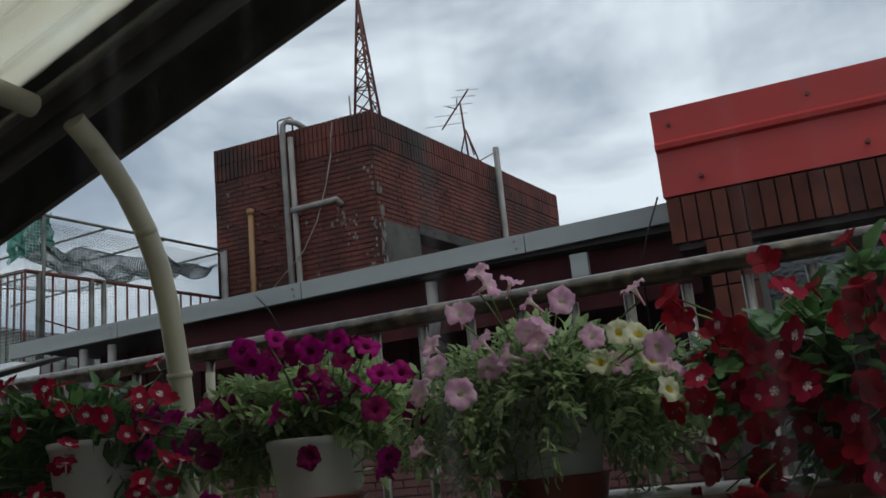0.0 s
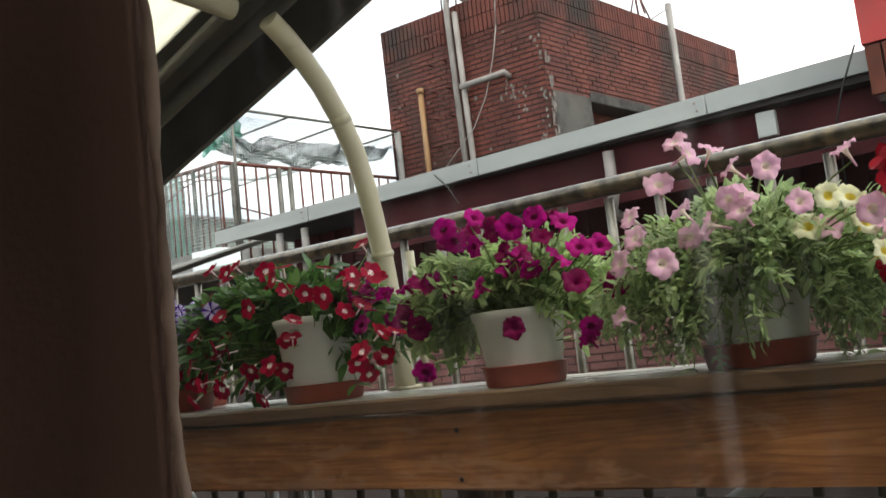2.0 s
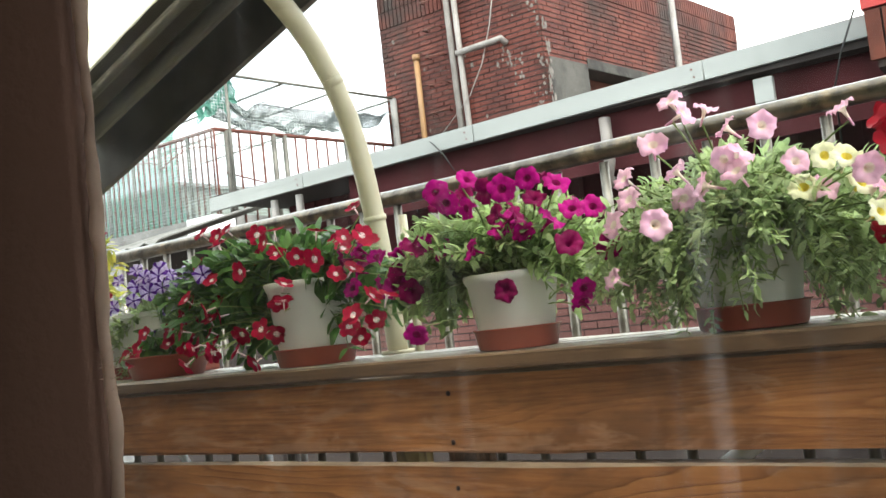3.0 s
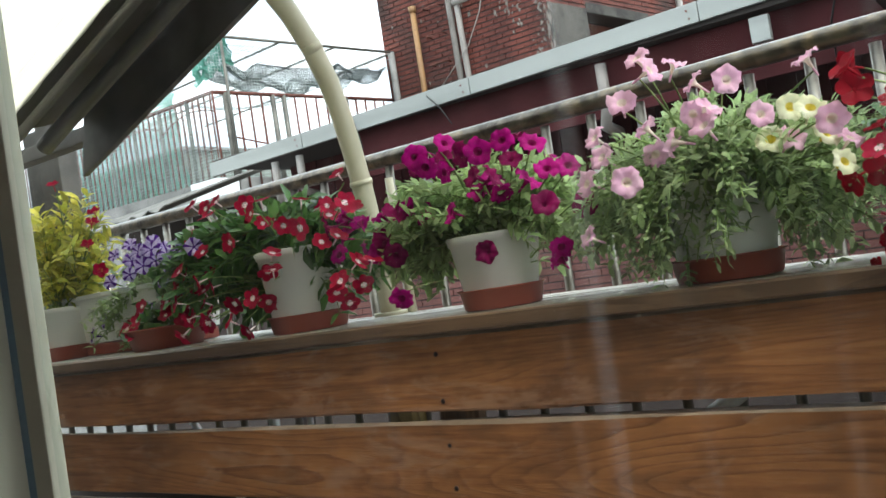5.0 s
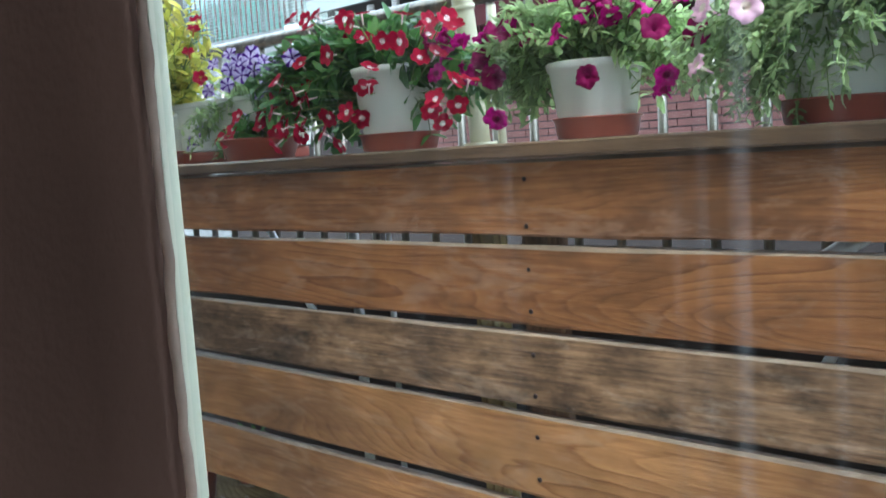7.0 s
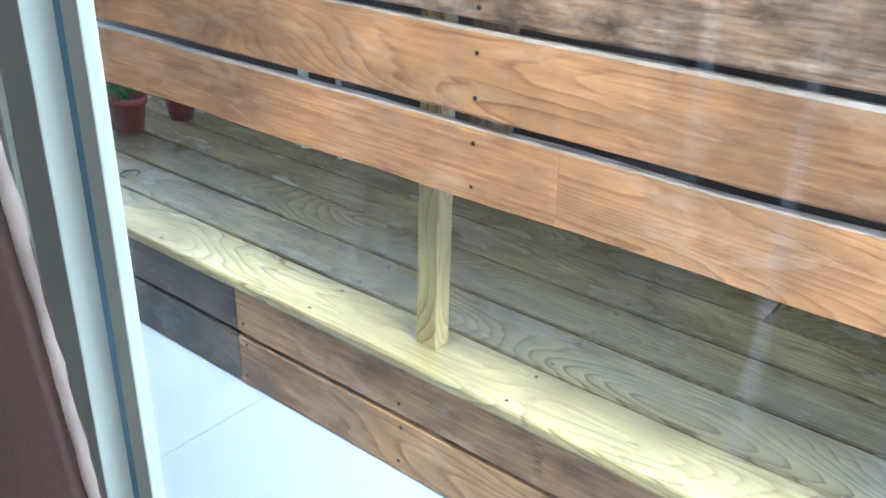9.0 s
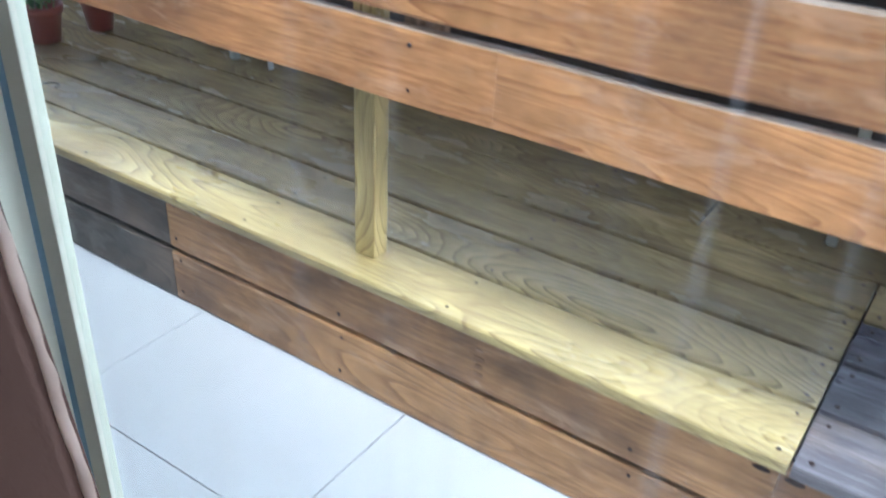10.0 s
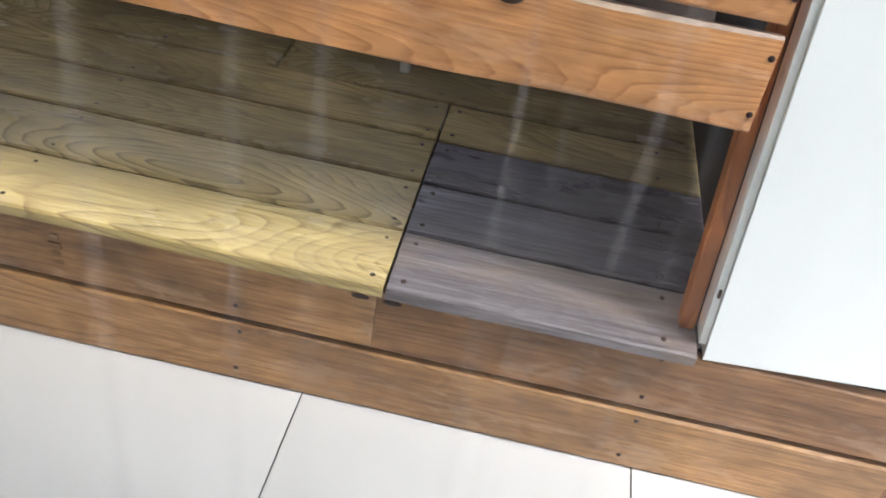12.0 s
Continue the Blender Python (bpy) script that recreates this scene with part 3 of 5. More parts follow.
# the fence above it
fence = thing("slatted_fence", "brown stained fence of five wide horizontal boards on posts", "fence")
ROWS = ((1.277, 1.402), (1.128, 1.261), (0.989, 1.114), (0.831, 0.975), (0.681, 0.813))
SCREWS = ((1.294, 1.371), (1.152, 1.222), (1.008, 1.078), (0.863, 0.937), (0.707, 0.785))
for i, (z0, z1) in enumerate(ROWS):
    cuts = [(-2.55, 1.178)] if i != 4 else [(-2.55, 0.1662), (0.1670, 1.182)]
    for x0, x1 in cuts:
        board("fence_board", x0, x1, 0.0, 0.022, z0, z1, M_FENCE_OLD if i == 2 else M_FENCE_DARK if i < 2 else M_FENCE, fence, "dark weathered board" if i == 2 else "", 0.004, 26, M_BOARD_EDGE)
    for x in (-1.55, 0.0, 1.175):
        for z in SCREWS[i]:
            screw(fence, x, -0.0005, z)
upright("post", -1.615, -1.535, 0.024, 0.068, 0.311, 1.396, M_FENCE, fence)
LEAN = pose(1.24, 0, 0.31, 0, -4.0, 0) @ pose(-1.24, 0, -0.31)
upright("post", 1.205, 1.229, 0.036, 0.070, 0.311, 1.39, M_TRIM, fence, "orange-brown end post", LEAN)
upright("post", -0.156, -0.106, 0.046, 0.088, 0.311, 1.364, M_DECK_NEW, fence, "fresh yellow pine post")
upright("post", -0.03, 0.05, 0.024, 0.045, 0.70, 1.396, M_FENCE_OLD, fence)

for x, z, r in ((0.845, 0.800, 0.011), (1.02, 1.19, 0.006)):
    bm = bmesh.new()
    lathe(bm, [(0.0005, 0.0012), (r * 0.6, 0.0010), (r, -0.0005)], 14)
    k = part("knot", bm, M_NAIL, fence, "dark knot")
    k.matrix_basis = pose(x, -0.0028, z, 90) @ Matrix.Diagonal((1.7, 1, 1, 1))

ledge = thing("flower_ledge", "weathered plank shelf along the fence top, wet, sky sheen painted pale", "shelf")
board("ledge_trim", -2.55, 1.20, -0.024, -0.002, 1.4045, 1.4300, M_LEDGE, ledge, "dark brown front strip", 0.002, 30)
# Top planks are coloured pale for reflected sky.
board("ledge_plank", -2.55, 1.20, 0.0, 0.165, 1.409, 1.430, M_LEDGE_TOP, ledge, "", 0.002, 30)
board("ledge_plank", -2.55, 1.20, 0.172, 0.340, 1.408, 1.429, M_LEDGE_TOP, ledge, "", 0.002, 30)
# Added hidden board; it only keeps sky light off the deck.
board("rear_board", -2.55, 1.20, 0.36, 0.835, 1.345, 1.366, M_LEDGE, ledge, "brown board added unseen behind the shelf to shade the deck", 0.002, 30)
for x in (-1.4, -0.5, 0.4, 1.1):
    boxed("bracket", (x, x + 0.03, 0.024, 0.335, 1.376, 1.4065), M_FENCE_OLD, ledge)

for x, r in ((-1.166, 0.016), (-1.015, 0.009), (0.62, 0.012)):
    pipe("support_leg", [(x, 0.70, 0.312), (x, 0.70, 1.345)], r, M_WHITE, ledge, "white painted support leg")
for a, b, r in (((-1.62, 0.70, 1.25), (-1.36, 0.70, 0.89), 0.012), ((0.14, 0.70, 1.085), (0.36, 0.70, 1.23), 0.019), ((0.20, 0.72, 0.86), (0.29, 0.72, 1.02), 0.012)):
    pipe("brace", [a, b], r, M_WHITE, ledge, "white plastic brace")

# white panel beside the fence
panel = thing("white_panel", "smooth white painted door panel standing on the step", "panel")
panel.matrix_basis = LEAN
boxed("leaf", (1.2462, 2.30, -0.002, 0.035, 0.2865, 2.25), M_WHITE, panel, "", 0.001)
boxed("edge_strip", (1.234, 1.2458, 0.005, 0.05, 0.312, 2.25), M_WHITE, panel, "chipped white edge strip", 0.0015)
boxed("back_board", (1.262, 1.267, 0.10, 0.80, 0.312, 1.3), M_RECESS_SHADE, panel, "side board coloured near-black for shade")
boxed("hinge_pin", (1.2385, 1.2425, 0.001, 0.006, 0.408, 0.422), M_NAIL, panel)

# ---- railing behind the flowers ----
RY, RZ = 0.86, 1.851
railing = thing("balcony_railing", "tarnished stainless steel railing with round balusters", "railing")
pipe("top_rail", [(x, RY, RZ + 0.007 * (x + 1.2) + 0.002 * math.sin(x * 2)) for x in np.linspace(-3.4, 2.55, 30)], 0.0235, M_RAIL, railing, "speckled dull steel rail", 14)
boxed("bottom_rail", (-3.4, 2.55, RY - 0.015, RY + 0.015, 0.93, 0.95), M_GREYSTEEL, railing)
bm = bmesh.new()
tube(bm, [(0, 0, 0.951), (0, 0, 1.83)], 0.0125, 10)
bal = part("baluster", bm, M_BALUSTER, railing)
bal.location = (-3.3, RY, 0)
for k in range(1, 46):
    c = bal.copy()
    scene.collection.objects.link(c)
    c.location = (-3.3 + 0.1295 * k, RY, 0)

# ---- canopy ----
SLOPE = 0.350


def cz(x):
    """Height of the roof sheet at its outer edge."""
    return 2.318 + SLOPE * x


canopy = thing("canopy", "weathered lean-to canopy with translucent corrugated sheet and dark steel edge", "canopy")
XA, XB = -1.06, 0.62
bm = bmesh.new()
vs = []
for y in (0.14, 0.155):
    vs.append([bm.verts.new(p) for p in ((XA - 0.045, y, 2.272 + 0.36 * (XA - 0.045)), (XB, y, 2.262 + 0.36 * XB), (XB, y, 2.425 + 0.36 * XB), (XA - 0.005, y, 2.405 + 0.36 * XA))])
bm.faces.new(vs[0])
bm.faces.new(vs[1][::-1])
for k in range(4):
    bm.faces.new((vs[0][k], vs[1][k], vs[1][(k + 1) % 4], vs[0][(k + 1) % 4]))
bmesh.ops.recalc_face_normals(bm, faces=bm.faces)
part("fascia", bm, M_DARKSTEEL, canopy, "dark sheet-metal fascia")
pipe("edge_pipe", [(XA + 0.02, 0.01, cz(XA + 0.02) - 0.022), (XB, 0.01, cz(XB) - 0.022)], 0.020, M_GREYSTEEL, canopy)
pipe("edge_pipe", [(XA + 0.02, -0.066, cz(XA + 0.02) - 0.016), (XB, -0.066, cz(XB) - 0.016)], 0.012, M_GREYSTEEL, canopy)
bm = bmesh.new()
vs = [bm.verts.new((x, y, 0.012 + cz(x) + 0.25 * (y + 0.1) + dz)) for dz in (0, 0.006) for x, y in ((XA - 0.01, -0.098), (XB, -0.098), (XB, 0.138), (XA - 0.01, 0.138))]
for f in ((0, 1, 2, 3), (7, 6, 5, 4), (0, 4, 5, 1), (1, 5, 6, 2), (2, 6, 7, 3), (3, 7, 4, 0)):
    bm.faces.new([vs[i] for i in f])
bmesh.ops.recalc_face_normals(bm, faces=bm.faces)
part("gutter_plate", bm, M_DARKSTEEL, canopy, "dark gutter plate")
# corrugated sheet: the waves run up the slope, the outer edge is ragged
bm = bmesh.new()
ys = np.linspace(-0.80, -0.092, 240)
xs = np.linspace(XA - 0.15, XB, 50)
grid = []
for x in xs:
    row = []
    for y in ys:
        edge = 0.010 * noise.noise(Vector((x * 14, 0, 3))) if y > -0.11 else 0
        row.append(bm.verts.new((x, y + edge, cz(x) + 0.008 + 0.007 * max(0.0, math.cos(math.pi * y / 0.036)) ** 8 + 0.05 * (-0.1 - y))))
    grid.append(row)
for a, b in zip(grid, grid[1:]):
    for k in range(len(ys) - 1):
        bm.faces.new((a[k], b[k], b[k + 1], a[k + 1])).smooth = True
sheet = part("roof_sheet", bm, M_SHEET, canopy, "yellowed translucent corrugated sheet")
sol = sheet.modifiers.new("thickness", "SOLIDIFY")
sol.thickness = 0.002
for x in (-1.08, -0.345, 0.55):
    pipe("purlin", [(x, -0.80, cz(x) - 0.018), (x, -0.078, cz(x) - 0.030)], 0.022, M_CREAM, canopy)
boxed("corner_post", (-1.515, -1.415, 0.275, 0.335, 1.4295, 2.10), M_DARKSTEEL, canopy, "dark steel corner post", 0.006)
boxed("corner_post", (-1.60, -1.518, 0.285, 0.325, 1.4295, 2.09), M_DARKSTEEL, canopy, "", 0.006)
boxed("end_beam", (-1.60, -1.02, 0.165, 0.21, 1.965, 2.005), M_DARKSTEEL, canopy, "", 0.004)

arch = thing("arched_pipe", "cream painted bent steel pipe post on the shelf", "post")
pts = [(-0.32, 0.294, 1.434), (-0.32, 0.284, 1.54), (-0.32, 0.273, 1.63)]
pts += [(-0.32, y, z) for y, z in ((0.262, 1.71), (0.246, 1.79), (0.230, 1.855), (0.208, 1.92), (0.172, 1.987), (0.124, 2.05), (0.080, 2.092), (0.035, 2.127), (-0.01, 2.155))]
pipe("elbow_weld", [(-0.32, 0.176, 1.981), (-0.32, 0.166, 1.996)], 0.0222, M_CREAM, arch, "", 14)
pipe("bent_pipe", pts, 0.0215, M_CREAM, arch, "", 14)
pipe("collar", [(-0.32, 0.2625, 1.706), (-0.32, 0.2605, 1.717)], 0.0245, M_CREAM, arch, "", 14)
pipe("foot_flange", [(-0.32, 0.294, 1.4295), (-0.32, 0.294, 1.437)], 0.036, M_CREAM, arch, "", 14)
pipe("side_pipe", [(-0.285, 0.325, 1.4295), (-0.285, 0.31, 1.715)], 0.009, M_CREAM, arch)

# ---- the room that the camera stands in ----


def wall(name, dims, mat, label, cat):
    return setting(boxed(name, dims, mat), label, cat)


wall("wall_door_left", (-2.6, 0.10, -0.98, ROOM_Y, 0.0, 2.8), M_HOUSE, "plastered house wall beside the glass door", "wall")
wall("wall_door_right", (2.0, 2.6, -0.98, ROOM_Y, 0.0, 2.8), M_HOUSE, "plastered house wall beside the glass door", "wall")
wall("wall_door_top", (0.10, 2.0, -0.98, ROOM_Y, 2.35, 2.6), M_HOUSE, "plastered lintel over the glass door", "wall")
wall("wall_west", (-2.7, -2.6, -4.0, -0.98, 0.0, 2.8), M_ROOM, "plain plaster room wall", "wall")
# The gap between the east walls is added, unseen, to light the curtain.
wall("wall_east_low", (2.6, 2.7, -4.0, -0.98, 0.0, 0.9), M_ROOM, "plain plaster room wall", "wall")
wall("wall_east_high", (2.6, 2.7, -4.0, -0.98, 2.3, 2.8), M_ROOM, "plain plaster room wall", "wall")
wall("wall_east_near", (2.6, 2.7, -1.3, -0.98, 0.9, 2.3), M_ROOM, "plain plaster room wall", "wall")
wall("wall_east_far", (2.6, 2.7, -4.0, -3.2, 0.9, 2.3), M_ROOM, "plain plaster room wall", "wall")
wall("wall_south", (-2.7, 2.7, -4.1, -4.0, 0.0, 2.8), M_ROOM, "plain plaster room wall", "wall")
wall("ceiling", (-2.7, 2.7, -4.1, ROOM_Y, 2.8, 2.9), M_ROOM, "plain plaster ceiling", "ceiling")
wall("floor_room", (-2.7, 2.7, -4.1, -0.98, -0.1, 0.0), M_ROOMFLOOR, "dark room floor", "floor")

door = thing("door_1", "cream aluminium sliding door with a clear streaked pane", "sliding door", kind="structure")
FX, FY = 0.312, -0.840
boxed("door_frame", (FX - 0.0205, FX, FY - 0.006, FY + 0.006, 0.02, 2.34), M_FRAME, door, "", 0.0015)
boxed("gasket", (FX - 0.0325, FX - 0.021, FY - 0.004, FY + 0.002, 0.02, 2.34), M_GASKET, door, "blue-grey rubber seal")
boxed("door_frame", (FX - 0.075, FX - 0.033, FY - 0.026, FY + 0.006, 0.02, 2.34), M_FRAME, door, "", 0.002)
boxed("door_frame", (0.10, FX - 0.0755, FY - 0.03, FY + 0.02, 0.0, 2.35), M_FRAME, door, "", 0.003)
boxed("door_frame", (1.92, 2.0, FY - 0.03, FY + 0.03, 0.0, 2.35), M_FRAME, door, "", 0.003)
boxed("door_frame", (FX, 1.92, FY - 0.018, FY + 0.018, 2.30, 2.35), M_FRAME, door, "", 0.003)
boxed("sill_track", (FX, 1.92, FY - 0.018, FY + 0.018, 0.001, 0.05), M_FRAME, door, "", 0.003)
pane = boxed("glass_pane", (FX + 0.001, 1.919, FY - 0.002, FY + 0.002, 0.051, 2.299), M_GLASS, door)
pane.visible_shadow = False

# curtain gathered at the edge, close by the camera
curtain = thing("curtain", "dark brown plush curtain, its fuzzy edge painted pale as backlit", "curtain")


def hem(z):
    """How far the free edge of the curtain swings out below hand height."""
    return min(max(1.24 - z, 0) * 0.16, 0.03)


bm = bmesh.new()
fold = [(0.690, -1.080), (0.676, -1.086), (0.655, -1.098), (0.640, -1.115), (0.615, -1.122), (0.585, -1.112), (0.56, -1.09), (0.53, -1.08), (0.50, -1.095), (0.47, -1.125), (0.43, -1.13), (0.40, -1.10), (0.36, -1.07), (0.31, -1.085), (0.26, -1.12), (0.20, -1.11), (0.12, -1.07), (0.04, -1.10), (-0.06, -1.12), (-0.16, -1.08)]
cols = []
for i, (x, y) in enumerate(fold):
    col = []
    for z in np.linspace(0.05, 2.45, 60):
        w = 0.003 * math.sin(z * 2.9 + i * 0.5) * (0.5 if i < 3 else 2.0)
        col.append(bm.verts.new((x + w + hem(z) * max(0, 1 - i / 8), y + w * 0.7, z)))
    cols.append(col)
for a, b in zip(cols, cols[1:]):
    for k in range(59):
        bm.faces.new((a[k], a[k + 1], b[k + 1], b[k])).smooth = True
cloth = part("cloth", bm, M_CURTAIN, curtain)
sol = cloth.modifiers.new("thickness", "SOLIDIFY")
sol.thickness, sol.offset = 0.007, 0.0
# Pale roll and nap draw the light that rims the dark cloth.
roll = [(0.6918 + hem(z) + 0.0015 * math.sin(z * 2.9) + 0.0010 * noise.noise(Vector((z * 60, 0, 0))) + 0.0007 * noise.noise(Vector((z * 190, 0, 0))), -1.0800, z) for z in np.linspace(0.3, 2.3, 900)]
pipe("rolled_edge", roll, [0.0011 + 0.0006 * noise.noise(Vector((z * 48, 5, 0))) + 0.0003 * noise.noise(Vector((z * 170, 5, 0))) for _, _, z in roll], M_FRINGE, curtain, "plush edge painted pale for its backlit rim", 10)

rng = random.Random(31)
bm = bmesh.new()
for k in range(16000):
    z = rng.uniform(0.6, 2.0)
    i = int((z - 0.3) / 2.0 * 899)
    p = Vector(roll[i])
    a = rng.uniform(-1.9, 1.2)
    d = Vector((math.cos(a), math.sin(a), rng.uniform(-0.5, 0.5)))
    tip = p + d * rng.uniform(0.0005, 0.0016) * (0.6 + 0.8 * abs(noise.noise(Vector((z * 30, 2, 0)))))
    w = Vector((0, 0, rng.uniform(0.00012, 0.0003)))
    bm.faces.new([bm.verts.new(q) for q in (p - w, p + w, tip)])
tagged(part("nap", bm, M_FRINGE, curtain, "fuzzy nap painted pale for the backlit rim"), kind="stuff")

wire = thing("bent_wire", "small black curled wire lying on the deck", "wire", (-1.37, 0.20, 0.3115))
pipe("wire", [(0.02 * math.cos(a) * (1 + 0.15 * a), 0.02 * math.sin(a) * (1 + 0.15 * a), 0.002) for a in np.linspace(0, 5.2, 16)], 0.0018, M_WIRE, wire, "", 5)


# ---- neighbouring roofs ----
eave = thing("neighbour_roof", "low neighbouring roof with grey metal eave over a dark maroon wall", "roof")
for x0, x1 in ((-4.64, -3.62), (-3.615, -2.12), (-2.115, -0.62), (-0.615, 0.30)):
    bm = bmesh.new()
    box(bm, x0, x1, 3.60, 3.63, 2.540, 2.652, 0.004)
    for v in bm.verts:
        v.co.z += 0.0205 * (v.co.x + 4.64)
    part("flashing", bm, M_FLASH, eave)
    for dx, dz in ((0.05, 0.03), (0.06, 0.075)):
        pipe("rivet", [(x1 - dx, 3.594, 2.54 + dz + 0.0205 * (x1 - dx + 4.64)), (x1 - dx, 3.602, 2.54 + dz + 0.0205 * (x1 - dx + 4.64))], 0.006, M_RUST, eave, "", 6)
boxed("roof_slab", (-4.62, 0.5, 3.632, 8.9, 2.60, 2.67), M_RECESS_SHADE, eave)
boxed("wall", (-4.5, 0.5, 4.35, 4.55, -9.0, 2.595), M_MAROON, eave, "dark maroon metal wall")
boxed("soffit_board", (-3.3, 0.30, 3.74, 3.77, 2.26, 2.597), M_MAROON, eave, "dark maroon painted board")
bm = bmesh.new()
for k in range(28):
    x = -4.4 + 0.175 * k
    box(bm, x, x + 0.03, 4.335, 4.352, 1.0, 2.595)
part("wall_ribs", bm, M_MAROON, eave)
low = boxed("lower_wall", (-4.5, 0.5, 4.20, 4.34, -9.0, 1.95), M_MORTAR, eave)
bm = bmesh.new()
for r in range(18):
    z = 1.02 + 0.0515 * r
    x = -4.5 - (0.1 if r % 2 else 0)
    while x < 0.45:
        a, b = max(x, -4.5) + 0.004, min(x + 0.2, 0.5) - 0.004
        vs = [bm.verts.new(p) for p in ((a, 4.19, z), (b, 4.19, z), (b, 4.19, z + 0.042), (a, 4.19, z + 0.042), (a, 4.205, z), (b, 4.205, z), (b, 4.205, z + 0.042), (a, 4.205, z + 0.042))]
        for f in ((0, 1, 2, 3), (0, 4, 5, 1), (1, 5, 6, 2), (2, 6, 7, 3), (3, 7, 4, 0)):
            bm.faces.new([vs[i] for i in f])
        x += 0.2
bmesh.ops.recalc_face_normals(bm, faces=bm.faces)
tagged(part("bricks", bm, M_BRICKPALE, eave, "pale red brick courses"), kind="stuff")
for x, zt, zb, r in ((-1.245, 2.56, 2.30, 0.035), (-3.98, 2.53, 2.30, 0.03), (-3.72, 2.53, 2.36, 0.03)):
    pipe("downpipe", [(x, 3.66, zt), (x, 3.66, zb), (x - 0.05, 3.72, zb - 0.09), (x - 0.05, 3.9, zb - 0.12)], r, M_PIPE, eave, "short grey downpipe")
boxed("bracket", (-0.372, -0.272, 3.61, 3.66, 2.43, 2.565), M_FLASH, eave, "", 0.006)
for x, dx in ((-3.1, 0.05), (-2.45, 0.16)):
    pipe("cable", [(x, 3.59, 2.66), (x + dx * 0.6, 3.585, 2.56), (x + dx, 3.6, 2.44)], 0.004, M_WIRE, eave)

house = thing("red_roof_house", "neighbouring house with red metal parapet over upright brown tiles", "house")
RYF = 3.40
bm = bmesh.new()
prof = [(0.0, 2.725), (0.0, 2.965), (-0.03, 2.975), (-0.035, 3.00), (-0.012, 3.02), (-0.02, 3.19), (0.04, 3.20), (0.06, 2.725)]
ends = [[bm.verts.new((x, RYF + y, z)) for y, z in prof] for x in (0.215, 5.0)]
for k in range(8):
    bm.faces.new((ends[0][k], ends[1][k], ends[1][(k + 1) % 8], ends[0][(k + 1) % 8]))
bm.faces.new(ends[0][::-1])
bm.faces.new(ends[1])
bmesh.ops.recalc_face_normals(bm, faces=bm.faces)
part("parapet_cladding", bm, M_REDMETAL, house, "faded red folded metal")
boxed("cladding_side", (0.217, 0.26, RYF + 0.061, 6.5, 2.725, 3.18), M_REDMETAL, house)
for x, z in ((0.30, 3.10), (0.98, 3.10), (1.66, 3.10), (0.42, 2.80), (1.2, 2.80)):
    pipe("cladding_screw", [(x, RYF - 0.026, z), (x, RYF + 0.004, z)], 0.012, M_RUST, house, "", 6)
boxed("wall", (0.25, 5.0, RYF + 0.03, 3.75, 2.44, 2.722), M_MORTAR, house)
boxed("wall_pier", (0.385, 0.60, RYF + 0.03, 3.75, -9.0, 2.438), M_MORTAR, house)
boxed("wall_side", (0.32, 5.0, 3.90, 4.1, -9.0, 2.43), M_RECESS_SHADE, house, "recessed wall coloured near-black for shade")
win = boxed("window", (0.602, 2.6, RYF + 0.10, RYF + 0.13, 1.1, 2.42), M_DARKGLASS, house, "dark window")
for x in (0.602, 1.25, 1.9):
    boxed("window_frame", (x, x + 0.035, RYF + 0.085, RYF + 0.14, 1.1, 2.43), M_GREYSTEEL, win)
boxed("window_frame", (0.64, 2.6, RYF + 0.085, RYF + 0.099, 2.32, 2.36), M_GREYSTEEL, win)
pipe("cable", [(0.19, RYF - 0.02, 2.73), (0.10, RYF + 0.02, 2.55), (0.03, RYF + 0.15, 2.42), (-0.02, RYF + 0.4, 2.1)], 0.005, M_WIRE, house)

tile_me = None
for row_z0, row_z1, xa, xb in ((2.475, 2.715, 0.225, 3.2), (2.23, 2.465, 0.385, 0.60), (1.985, 2.22, 0.385, 0.60), (1.74, 1.975, 0.385, 0.60)):
    x = xa
    while x + 0.066 < xb + 0.01:
        if tile_me is None:
            bm = bmesh.new()
            box(bm, 0, 0.068, 0, 0.03, 0, 0.238, 0.004)
            t = part("tile", bm, M_BRICK, house)
            tile_me = t.data
        else:
            t = new("tile", tile_me)
            t.parent = house
        t.location = (x, RYF + 0.002 + random.uniform(-0.003, 0.003), row_z0)
        x += 0.0765

# brick stair tower on the roof behind
tower = thing("brick_rooftop_house", "stained red brick rooftop stair house with pipes", "building")
BX, BY, BZ = -4.35, 9.2, 6.36
LX = -6.985
RXD, RYD = 0.156, 0.988
RL = 5.95
foot = [(LX, BY), (BX, BY), (BX + RXD * RL, BY + RYD * RL), (LX + RXD * RL, BY + RYD * RL)]
bm = bmesh.new()
lo = [bm.verts.new((x, y, 2.6)) for x, y in foot]
hi = [bm.verts.new((x, y, BZ - 0.02)) for x, y in foot]
for k in (0, 2, 3):
    bm.faces.new((lo[k], lo[(k + 1) % 4], hi[(k + 1) % 4], hi[k]))
bm.faces.new(hi)
# the side wall with its doorway and the reveal behind
DOOR = (1.0, 2.45, 4.74)


def on_side(s, z, d=0.0):
    return Vector((BX + RXD * s - RYD * d, BY + RYD * s + RXD * d, z))


def quad(*ps):
    bm.faces.new([bm.verts.new(p) for p in ps])


